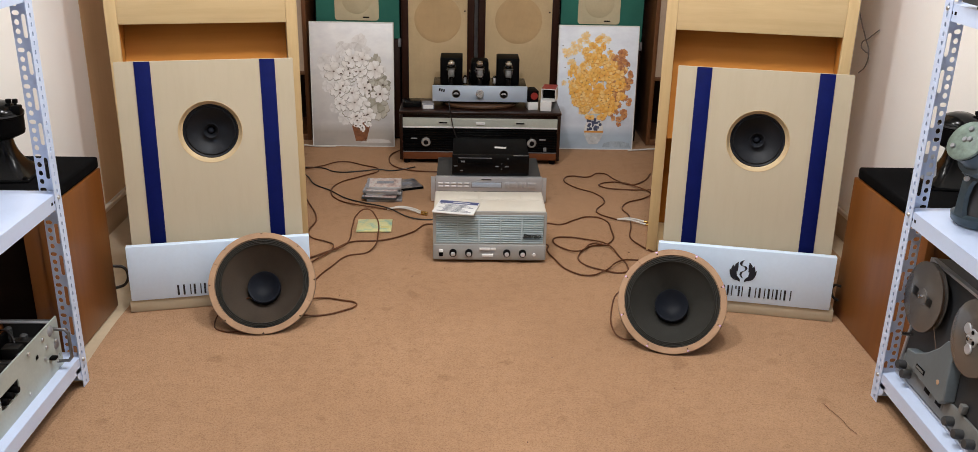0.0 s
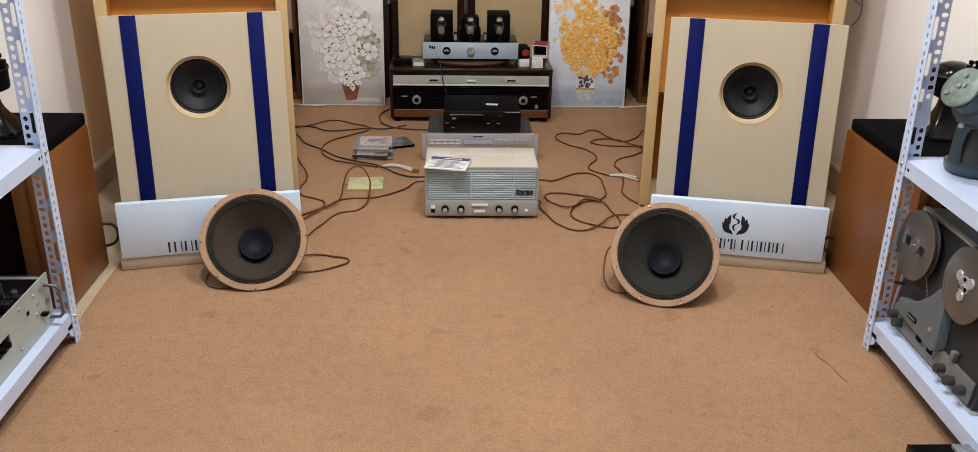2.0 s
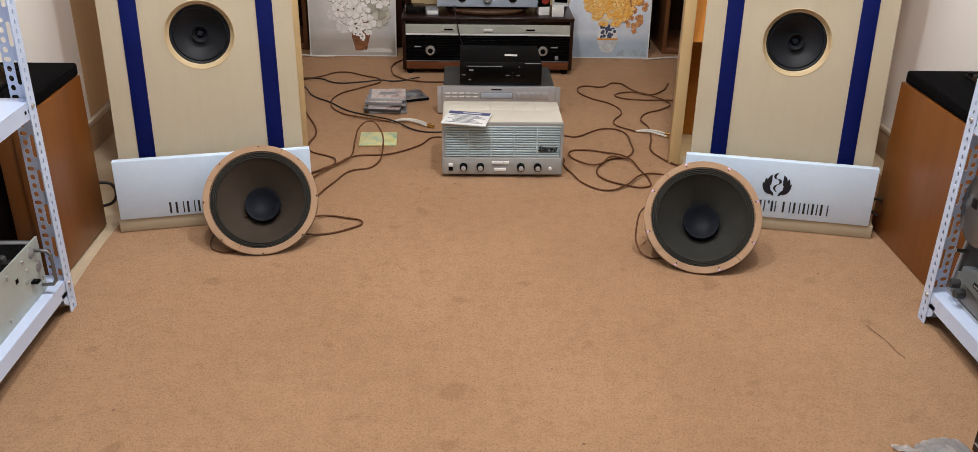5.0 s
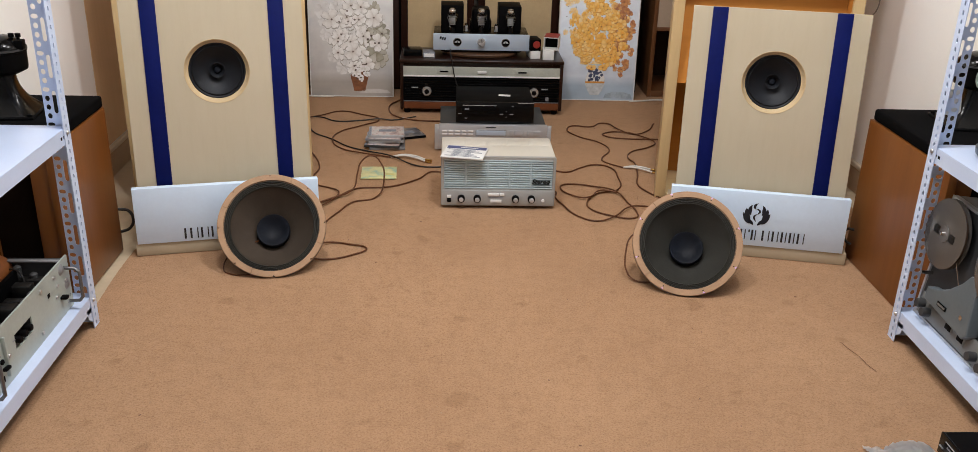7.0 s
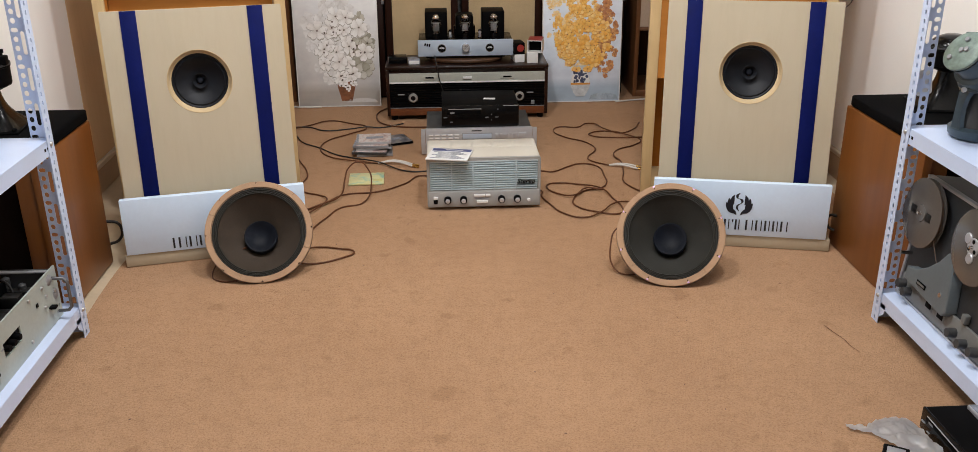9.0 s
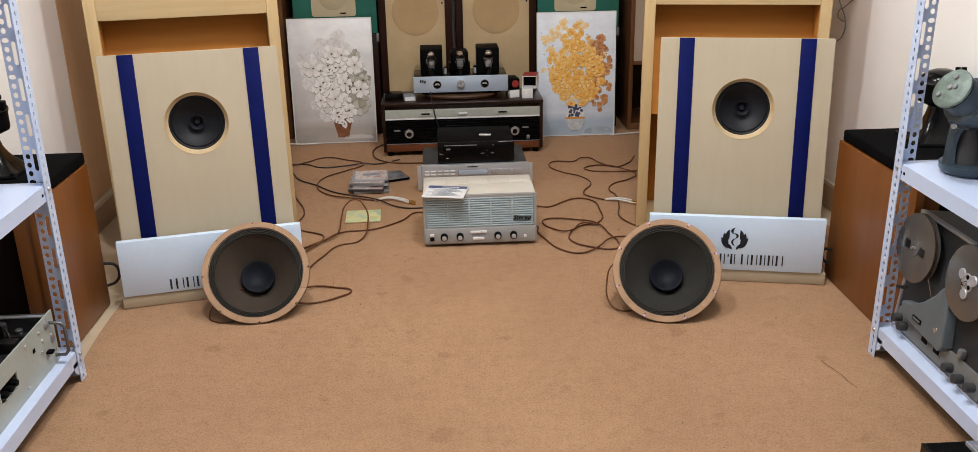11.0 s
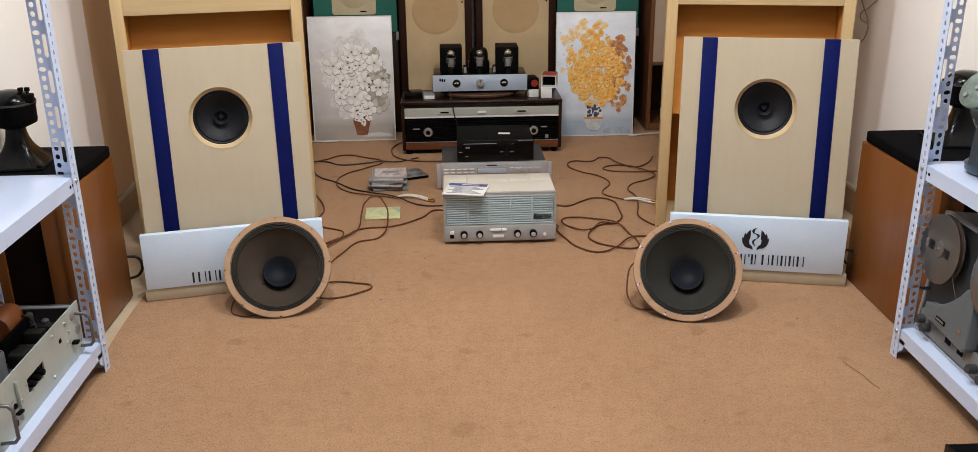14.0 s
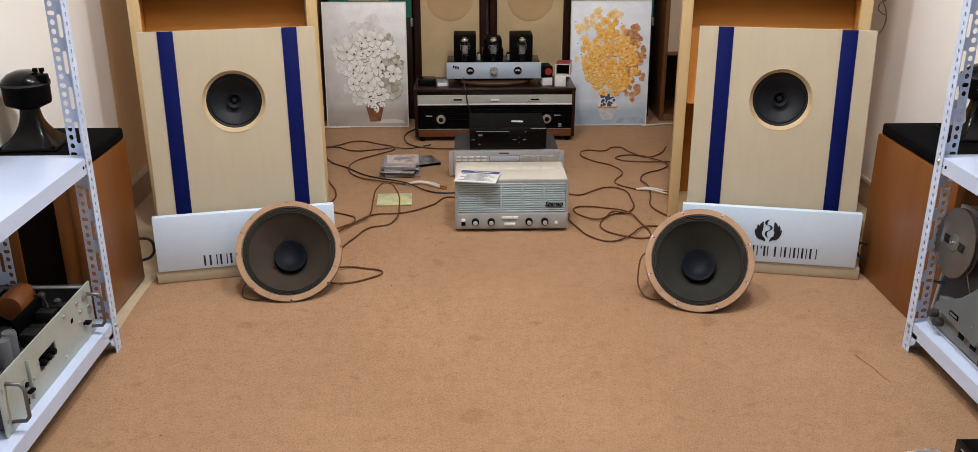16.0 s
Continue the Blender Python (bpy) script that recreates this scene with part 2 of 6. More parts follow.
M_BEIGE_P = cloth("pale_grille_cloth", (0.52, 0.41, 0.31))
M_GREEN = cloth("sea_green_cloth", (0.035, 0.165, 0.125))
M_PLATE = surf("beige_metal_plate", (0.50, 0.42, 0.27), 0.5, var=0.08)
M_WHITE = surf("white_paper", (0.75, 0.75, 0.74), 0.6, var=0.06)
M_RED = surf("red_print", (0.30, 0.025, 0.018), 0.45, var=0.1)
M_ORANGE = surf("copper_winding", (0.24, 0.075, 0.018), 0.5, var=0.25, fine=200)
M_BROWN_WIRE = surf("brown_flex", (0.115, 0.042, 0.016), 0.5, var=0.2, fine=200, spec=0.3)
M_BLACK_WIRE = surf("black_flex", (0.012, 0.010, 0.010), 0.45, var=0.2)
M_WHITE_WIRE = surf("white_flex", (0.66, 0.64, 0.60), 0.45, var=0.08)
M_GOLD = surf("gold_plug", (0.6, 0.38, 0.12), 0.25, 1.0, var=0.1)
M_BLUE_PAPER = surf("blue_print", (0.05, 0.07, 0.20), 0.4, var=0.15)
M_GREY_PRINT = surf("grey_print", (0.25, 0.27, 0.32), 0.5, var=0.3, coarse=60)
M_YELLOW_CARD = surf("yellow_card", (0.60, 0.56, 0.20), 0.35, var=0.15, coarse=30)
M_RECORDER = surf("recorder_grey_paint", (0.034, 0.037, 0.041), 0.45, 0.1, var=0.12, spec=0.35)
M_RECORDER_L = surf("recorder_light_grey", (0.165, 0.17, 0.165), 0.42, 0.15, var=0.1)
M_RECORDER_B = surf("recorder_blue_grey", (0.125, 0.15, 0.165), 0.38, 0.1, var=0.1, spec=0.4)
M_REEL = surf("smoky_reel", (0.095, 0.086, 0.078), 0.22, 0.0, var=0.08, bump=0.05, coat=0.25)
M_TAPE_BROWN = surf("wound_tape", (0.12, 0.075, 0.05), 0.3, var=0.15)
M_HORN_BLUE = surf("blue_grey_casting", (0.045, 0.070, 0.088), 0.38, 0.1, coarse=12, var=0.2, coat=0.1, spec=0.4)
M_CAP_GREEN = surf("pale_green_plate", (0.17, 0.225, 0.195), 0.5, 0.1, coarse=40, var=0.35)
M_RACK = surf("grey_green_panel", (0.40, 0.45, 0.425), 0.45, 0.15, coarse=8, fine=120, var=0.1)
M_BEIGE_D = cloth("darker_grille_cloth", (0.50, 0.345, 0.18))
M_HANDLE = surf("dark_steel_rod", (0.16, 0.16, 0.165), 0.35, 0.7, var=0.15)
M_PLINTH = wood("brown_plinth_wood", (0.060, 0.028, 0.014), (0.10, 0.05, 0.026), 0.5, "x", 6, 60, 0.0, 0.9, 0.3)
M_CASE_DARK = surf("dark_grey_case_paint", (0.055, 0.056, 0.058), 0.5, 0.2, coarse=8, fine=160, var=0.12, spec=0.3)


def mottled(name, tones, scale):
    """A printed picture too small to make out: patches of its colours."""
    m, nt, p = nodes_of(name)
    n = noise_tex(nt, scale, 5, None, 0.65)
    k = len(tones) - 1
    nt.links.new(ramp(nt, n, [(0.3 + 0.4 * i / k, (*c, 1)) for i, c in enumerate(tones)]), p.inputs["Base Color"])
    p.inputs["Roughness"].default_value = 0.3
    return m


M_COVER = mottled("pinkish_cover_print", [(0.16, 0.10, 0.10), (0.50, 0.36, 0.33), (0.62, 0.58, 0.55), (0.30, 0.30, 0.36)], 45)
M_COVER_B = mottled("dark_cover_print", [(0.02, 0.02, 0.025), (0.12, 0.12, 0.14), (0.3, 0.26, 0.22), (0.03, 0.03, 0.04)], 40)
M_SLEEVE = mottled("yellow_teal_sleeve_print", [(0.10, 0.36, 0.30), (0.40, 0.55, 0.40), (0.66, 0.64, 0.30), (0.70, 0.66, 0.36), (0.56, 0.50, 0.16)], 22)
M_CASE = glass("clear_case", (0.92, 0.94, 0.96), 0.12)
M_BULB = glass("valve_glass", (0.95, 0.95, 0.95), 0.02)
M_BAG = glass("cloudy_film", (0.74, 0.79, 0.85), 0.3, 0.75)


# ---------- mesh helpers ----------
def thing(name, label, category, m=None, group="", kind=""):
    ob = new(name)
    ob.empty_display_size = 0.05
    ob.matrix_world = m if m is not None else Matrix()
    return tagged(ob, label, category, group, kind)


def smooth_mesh(me, angle=40):
    for p in me.polygons:
        p.use_smooth = True
    me.set_sharp_from_angle(angle=radians(angle))


def part(name, bm, material, parent=None, label="", angle=40):
    if isinstance(bm, bmesh.types.BMesh):
        me = bpy.data.meshes.new(name)
        bmesh.ops.recalc_face_normals(bm, faces=bm.faces)
        bm.to_mesh(me)
        bm.free()
    else:
        me = bm
    me.materials.clear()
    me.materials.append(material)
    smooth_mesh(me, angle)
    ob = new(name, me)
    ob.parent = parent
    if label:
        ob["label"] = label
    return ob


def setting(name, bm, material, label, category):
    return tagged(part(name, bm, material), label, category, "", "structure")


def slab(x0, x1, y0, y1, z0, z1, bevel=0.0, m=None, bm=None, seg=2):
    """A box between two corners, with rounded edges."""
    own = bmesh.new()
    bmesh.ops.create_cube(own, size=1, matrix=Matrix.LocRotScale(((x0 + x1) / 2, (y0 + y1) / 2, (z0 + z1) / 2), None, (abs(x1 - x0), abs(y1 - y0), abs(z1 - z0))))
    if bevel:
        bmesh.ops.bevel(own, geom=own.edges[:], offset=bevel, segments=seg, affect="EDGES", profile=0.5)
    if m is not None:
        own.transform(m)
    return joined(bm, own)


def joined(bm, own):
    if bm is None:
        return own
    me = bpy.data.meshes.new("piece")
    own.to_mesh(me)
    own.free()
    bm.from_mesh(me)
    bpy.data.meshes.remove(me)
    return bm


def lathe(profile, m=None, bm=None, seg=40, arc=(0.0, 360.0)):
    """Turns (radius, height) pairs round the z axis."""
    own = bmesh.new()
    full = arc[1] - arc[0] >= 360
    n = seg if full else seg + 1
    rings = []
    for r, z in profile:
        if r < 1e-6 and full:
            rings.append([own.verts.new((0, 0, z))] * n)
        else:
            rings.append([own.verts.new((r * math.cos(radians(arc[0] + (arc[1] - arc[0]) * i / seg)), r * math.sin(radians(arc[0] + (arc[1] - arc[0]) * i / seg)), z)) for i in range(n)])
    for a, b in zip(rings, rings[1:]):
        for i in range(n if full else n - 1):
            j = (i + 1) % n
            vs = []
            for v in (a[i], a[j], b[j], b[i]):
                if v not in vs:
                    vs.append(v)
            if len(vs) > 2:
                own.faces.new(vs)
    if not full and profile[0] != profile[-1]:
        for k in (0, n - 1):
            vs = [r[k] for r in rings]
            if len(set(vs)) > 2:
                own.faces.new(vs)
    if m is not None:
        own.transform(m)
    return joined(bm, own)


def curve_mesh(cu):
    ob = bpy.data.objects.new("curve", cu)
    me = bpy.data.meshes.new_from_object(ob)
    bpy.data.objects.remove(ob)
    bpy.data.curves.remove(cu)
    return me


def plate(outlines, thick, m=None, bevel=0.0):
    """A flat plate in x and z, thick along y, with holes: the first outline is its rim, the rest are cut out."""
    cu = bpy.data.curves.new("plate", "CURVE")
    cu.dimensions, cu.fill_mode, cu.extrude, cu.bevel_depth = "2D", "BOTH", thick / 2 - bevel, bevel
    for pts in outlines:
        sp = cu.splines.new("POLY")
        sp.points.add(len(pts) - 1)
        for p, (x, z) in zip(sp.points, pts):
            p.co = (x, z, 0, 1)
        sp.use_cyclic_u = True
    me = curve_mesh(cu)
    me.transform((m if m is not None else Matrix()) @ pose(0, 0, 0, 90))
    return me


def ring_pts(cx, cz, rx, rz=None, n=24, a0=0.0):
    rz = rz or rx
    return [(cx + rx * math.cos(a0 + 2 * math.pi * i / n), cz + rz * math.sin(a0 + 2 * math.pi * i / n)) for i in range(n)]


def slot_pts(cx, cz, w, h, n=5):
    """The outline of a slot with round ends, upright or lying."""
    pts = []
    if h >= w:
        r = w / 2
        for k in range(n):
            a = math.pi * k / (n - 1)
            pts.append((cx + r * math.cos(a), cz + h / 2 - r + r * math.sin(a)))
        for k in range(n):
            a = math.pi + math.pi * k / (n - 1)
            pts.append((cx + r * math.cos(a), cz - h / 2 + r + r * math.sin(a)))
    else:
        pts = [(cx + (z - cz), cz + (x - cx)) for x, z in slot_pts(cx, cz, h, w, n)][::-1]
    return pts


def rect_pts(x0, x1, z0, z1, r=0.0, n=4):
    if r <= 0:
        return [(x0, z0), (x1, z0), (x1, z1), (x0, z1)]
    pts = []
    for cx, cz, a0 in ((x1 - r, z1 - r, 0), (x0 + r, z1 - r, 90), (x0 + r, z0 + r, 180), (x1 - r, z0 + r, 270)):
        for k in range(n + 1):
            a = radians(a0 + 90 * k / n)
            pts.append((cx + r * math.cos(a), cz + r * math.sin(a)))
    return pts


def wire(points, radius, res=3, cyclic=False, kind="smooth", fill=6):
    """A round cable that glides through a few points."""
    cu = bpy.data.curves.new("wire", "CURVE")
    cu.dimensions, cu.bevel_depth, cu.bevel_resolution, cu.resolution_u, cu.use_fill_caps = "3D", radius, res, fill, True
    if kind == "smooth":
        sp = cu.splines.new("BEZIER")
        sp.bezier_points.add(len(points) - 1)
        for b, p in zip(sp.bezier_points, points):
            b.co = p
            b.handle_left_type = b.handle_right_type = "AUTO"
    else:
        sp = cu.splines.new("POLY")
        sp.points.add(len(points) - 1)
        for b, p in zip(sp.points, points):
            b.co = (*p, 1)
    sp.use_cyclic_u = cyclic
    return curve_mesh(cu)


def lettering(text, size, m, shear=0.0):
    """Raised letters in x and z that face -y."""
    cu = bpy.data.curves.new("lettering", "FONT")
    cu.body, cu.size, cu.shear, cu.extrude, cu.offset = text, size, shear, 0.0005, 0.0004
    me = curve_mesh(cu)
    me.transform(m @ pose(0, 0, 0, 90))
    return me


def knob(r, h, m, bm=None, seg=24):
    return lathe([(0, 0), (r, 0), (r, h * 0.75), (r * 0.88, h), (0, h)], m, bm, seg)


def front(x, y, z):
    """A pose that turns a lathe's axis towards the room's front (-y)."""
    return pose(x, y, z, 90)


# ---------- room ----------
X0, X1, Y0, Y1, ZC = -1.30, 1.43, -2.2, 4.95, 2.7
setting("floor", slab(X0 - 0.1, X1 + 0.1, Y0 - 0.1, Y1 + 0.1, -0.12, -0.006), M_FLOOR, "pale board floor round the edge of a carpet", "floor")
bm = bmesh.new()
bmesh.ops.create_grid(bm, x_segments=60, y_segments=140, size=0.5)
bm.transform(Matrix.Translation((0, 0, 0)) @ Matrix.Diagonal((2.36, Y1 - Y0 - 0.1, 1, 1)))
bm.transform(Matrix.Translation((0.165, (Y0 + Y1) / 2, 0)))
for v in bm.verts:
    edge = 1.0 if v.co.x < -1.0 else 0.0
    v.co.z = 0.0012 * noise.noise(v.co * 2.1) - 0.0012
    v.co.x += edge * 0.012 * noise.noise(Vector((0, v.co.y * 3.0, 1)))
    if edge:
        v.co.z = -0.005
setting("carpet", bm, M_CARPET, "worn tan-brown short-pile carpet with specks of lint", "carpet")
setting("wall_west", slab(X0 - 0.12, X0, Y0, Y1, -0.006, ZC), M_WALL, "plain off-white painted wall", "wall")
setting("wall_east", slab(X1, X1 + 0.12, Y0, Y1, -0.006, ZC), M_WALL, "plain off-white painted wall", "wall")
setting("wall_north", slab(X0 - 0.12, X1 + 0.12, Y1, Y1 + 0.12, -0.006, ZC), M_WALL, "plain off-white painted wall behind loudspeakers", "wall")
setting("wall_south", slab(X0 - 0.12, X1 + 0.12, Y0 - 0.12, Y0, -0.006, ZC), M_WALL, "plain off-white painted wall", "wall")
setting("ceiling", slab(X0 - 0.12, X1 + 0.12, Y0 - 0.12, Y1 + 0.12, ZC, ZC + 0.1), M_CEIL, "plain white ceiling", "ceiling")
# Added sheet: the cabinet's soft shade on this wall, put into its colour.
setting("wall_shade_sheet", slab(X0, X0 + 0.0009, 3.20, Y1 - 0.001, 0.101, ZC - 0.001), M_WALL_SHADE, "thin tan-brown sheet standing in for shade on the white wall behind a cabinet", "wall lining")
for sx, nm in ((X0, "baseboard_west"), (X1, "baseboard_east")):
    s = 1 if sx < 0 else -1
    a, b = sorted((sx + s * 0.001, sx + s * 0.014))
    base = setting(nm, slab(a, b, Y0 + 0.01, Y1 - 0.01, -0.005, 0.082, 0.002), M_SKIRT, "brown painted baseboard with a pale top strip", "baseboard")
    a, b = sorted((sx + s * 0.001, sx + s * 0.017))
    part("top_strip", slab(a, b, Y0 + 0.01, Y1 - 0.01, 0.083, 0.1, 0.003), M_SKIRT_TOP, base, "pale top strip")


# ---------- the two large loudspeakers ----------
BASE_W, YAW = 0.53, 12.3
M_LEFT = pose(-0.991, 2.520, 0, 0, 0, YAW)
M_RIGHT = pose(0.604, 2.606, 0, 0, 0, -YAW)


def horn_cabinet(m, label, a, b, wall_side):
    """A tall open-fronted bin: sides, back, top rail and a sloping board within."""
    t = thing("horn_cabinet", label, "speaker cabinet", m, "tall wooden horn cabinets")
    d0, d1, h = 0.45, 0.72, 1.62
    for x0, outer in ((a, wall_side < 0), (b - 0.036, wall_side > 0)):
        part("side_panel", slab(x0, x0 + 0.036, d0, d0 + 0.019 if outer else d1, 0, h, 0.002), M_PINE, t)
        if outer:
            # Unseen face, made orange-brown to darken and warm light bounced onto the wall.
            part("side_panel", slab(x0, x0 + 0.036, d0 + 0.0192, d1, 0, h, 0.001), M_HORN, t, "unseen outer side, orange-brown to tint bounced light")
    part("top_rail", slab(a + 0.036, b - 0.036, d0 + 0.003, d0 + 0.03, 0.785, 1.1, 0.002), M_PINE_X, t)
    part("upper_panel", slab(a + 0.036, b - 0.036, d0 + 0.006, d0 + 0.03, 1.102, h - 0.03, 0.002), M_PINE, t)
    part("top_panel", slab(a + 0.036, b - 0.036, d0 + 0.031, d1, h - 0.03, h - 0.001, 0.002), M_PINE_X, t)
    part("back_panel", slab(a + 0.036, b - 0.036, d1 - 0.018, d1 - 0.001, 0.02, h - 0.031), M_HORN, t)
    part("bottom_panel", slab(a + 0.036, b - 0.036, d0 + 0.004, d1 - 0.019, 0.0, 0.02, 0.002), M_PINE_X, t)
    part("horn_board", slab(a + 0.037, b - 0.037, -0.008, 0.008, -0.35, 0.36, 0.0, pose(0, d0 + 0.115, 0.75, -14)), M_HORN, t, "orange-brown sloping horn board")
    return t


def baffle(m, label, dx):
    """A leaning plywood front with two tapes and a small round driver, on a low plinth."""
    t = thing("speaker_baffle", label, "speaker", m, "plywood speaker fronts")
    part("plinth", slab(0, BASE_W, 0.0, 0.44, 0.0, 0.038, 0.002), M_PLY, t)
    lean = pose(0, 0.028, 0.04, -7.5)
    x0, x1, top = dx, dx + 0.49, 0.695
    cx, cz, rh = dx + 0.245, 0.487, 0.080
    part("panel", plate([rect_pts(x0 - 0.005, x1 + 0.004, 0, top, 0.002), ring_pts(cx, cz, rh + 0.0115, n=56)], 0.018, lean @ pose(0, 0.009, 0), 0.0008), M_PLY, t)
    for k in (0.049, 0.398):
        part("tape", slab(x0 + k, x0 + k + 0.044, -0.0026, -0.0012, 0.15, top + 0.0005, 0.0003, lean), M_TAPE, t, "dark blue tape strip")
    for k in (0.03, 0.43):
        part("strut", slab(x0 + k, x0 + k + 0.03, 0.2, 0.225, 0.002, 0.36, 0.002, lean @ pose(0, 0.0, 0.0, 20)), M_PLY, t)
    ax = lean @ front(cx, 0.0, cz)
    part("ring", lathe([(rh + 0.0122, 0.0004), (rh + 0.0112, 0.0012), (rh + 0.0085, -0.0015), (rh + 0.0045, -0.009), (rh + 0.004, -0.0125), (rh - 0.0005, -0.0165), (rh + 0.008, -0.0172)], ax, seg=64), M_RING, t, "routed wooden ring")
    drv = part("driver", lathe([(rh + 0.001, -0.0165), (rh - 0.003, -0.0145), (rh - 0.007, -0.0175), (rh - 0.011, -0.0145), (rh - 0.015, -0.019), (0.045, -0.034), (0.022, -0.043), (0.0, -0.044)], ax, seg=56), M_CONE_S, t, "small black paper cone")
    part("whizzer", lathe([(0.012, -0.043), (0.0165, -0.032), (0.0215, -0.0265), (0.0225, -0.0268), (0.018, -0.034), (0.0135, -0.043)], ax, seg=32), M_CONE_S, drv)
    part("dust_cap", lathe([(0.0, -0.034), (0.007, -0.0355), (0.0115, -0.043)], ax, seg=24), M_CAP, drv)
    bm = lathe([(rh + 0.01, -0.019), (rh - 0.008, -0.04), (0.048, -0.062), (0.048, -0.09), (0.0, -0.09)], ax, seg=40)
    part("basket", bm, M_BASKET, drv)
    return t


def flame_mark(m, bm=None):
    """A leaf-like emblem of curved blades round a winding stroke."""
    out = bmesh.new()

    def blade(a, b, d, w):
        left, right = [], []
        for k in range(15):
            f = k / 14
            p = [(1 - f) ** 2 * a[i] + 2 * f * (1 - f) * b[i] + f * f * d[i] for i in (0, 1)]
            q = [2 * (1 - f) * (b[i] - a[i]) + 2 * f * (d[i] - b[i]) for i in (0, 1)]
            ln = math.hypot(*q)
            h = w * math.sin(math.pi * (0.06 + 0.94 * f)) ** 0.9
            left.append((p[0] - q[1] / ln * h, p[1] + q[0] / ln * h))
            right.append((p[0] + q[1] / ln * h, p[1] - q[0] / ln * h))
        out.faces.new([out.verts.new((x, 0, z)) for x, z in left[:-1] + right[::-1]])

    for s in (-1, 1):
        blade((s * 0.009, -0.024), (s * 0.022, -0.020), (s * 0.031, 0.002), 0.0062)
        blade((s * 0.014, -0.015), (s * 0.024, -0.004), (s * 0.024, 0.013), 0.0058)
        blade((s * 0.013, -0.004), (s * 0.020, 0.008), (s * 0.012, 0.021), 0.0046)
        blade((s * 0.005, -0.029), (s * 0.010, -0.022), (s * 0.019, -0.012), 0.0034)
    blade((0.001, -0.020), (-0.012, -0.008), (0.003, -0.001), 0.0024)
    blade((0.002, -0.002), (0.013, 0.008), (-0.003, 0.012), 0.0026)
    blade((-0.003, 0.011), (-0.011, 0.018), (0.001, 0.026), 0.0030)
    out.transform(m @ Matrix.Scale(1.28, 4))
    return joined(bm, out)


def print_board(m, label, u0, width, shift, drop):
    """A white board leaning on its plinth, printed with an emblem and a line of bars."""
    t = thing("display_board", label, "board", m @ pose(u0, -0.004, 0.039), "white printed boards")
    lean = pose(0, 0, 0, -1.0)
    part("board", slab(0, width, 0, 0.022, 0.0, 0.171, 0.0015, lean), M_BOARD, t)
    part("emblem", flame_mark(lean @ pose(width / 2 + shift, -0.0012, 0.105 - drop)), M_PRINT, t, "navy leaf emblem")
    bm = bmesh.new()
    x = width / 2 - 0.150 + shift
    z0, z1 = 0.0195 - drop, 0.0525 - drop
    for w in (0.009, 0.023, 0.022, 0.025, 0.016, 0.005, 0.014, 0.0, 0.022, 0.019, 0.016, 0.016, 0.021):
        if w == 0:
            x += 0.010
        elif w < 0.006:
            slab(x, x + 0.004, -0.0016, -0.0008, z1 - 0.009, z1, 0, lean, bm)
            x += w + 0.004
        else:
            slab(x, x + 0.0055, -0.0016, -0.0008, z0, z1, 0, lean, bm)
            if w > 0.01:
                slab(x + w - 0.003, x + w, -0.0016, -0.0008, z0, z1, 0, lean, bm)
            x += w + 0.0076
    part("print", bm, M_PRINT, t, "navy bars of print")
    return t


horn_cabinet(M_LEFT, "tall pale wooden horn cabinet with an orange-brown open mouth", -0.038, 0.551, -1)
horn_cabinet(M_RIGHT, "tall pale wooden horn cabinet with an orange-brown open mouth", -0.044, 0.552, 1)
baffle(M_LEFT, "birch plywood speaker front with two blue tapes and a round driver", 0.024)
baffle(M_RIGHT, "birch plywood speaker front with two blue tapes and a round driver", 0.012)
print_board(M_LEFT, "white board with navy print leaning on a plywood plinth", 0.006, 0.528, 0.019, 0.0105)
print_board(M_RIGHT, "white board with navy print leaning on a plywood plinth", -0.006, 0.522, -0.003, 0.0)


def gasket_pts(a0, a1, r0, r1, notches):
    """The outline of one gasket quarter, with small keyhole cuts in its outer edge."""
    pts, n = [], 30
    for k in range(n + 1):
        a = a0 + (a1 - a0) * k / n
        pts.append((a, r1))
    for c in notches:
        pts += [(c - 1.7, r1), (c - 0.8, r1 - 0.0035), (c - 1.1, r1 - 0.0065), (c, r1 - 0.008), (c + 1.1, r1 - 0.0065), (c + 0.8, r1 - 0.0035), (c + 1.7, r1)]
        pts = [p for p in pts if not (p[1] == r1 and abs(p[0] - c) < 1.65)]
    pts = sorted(pts[:], key=lambda p: p[0])
    pts += [(a1 + (a0 - a1) * k / n, r0) for k in range(n + 1)]
    return [(r * math.cos(radians(a)), r * math.sin(radians(a))) for a, r in pts]


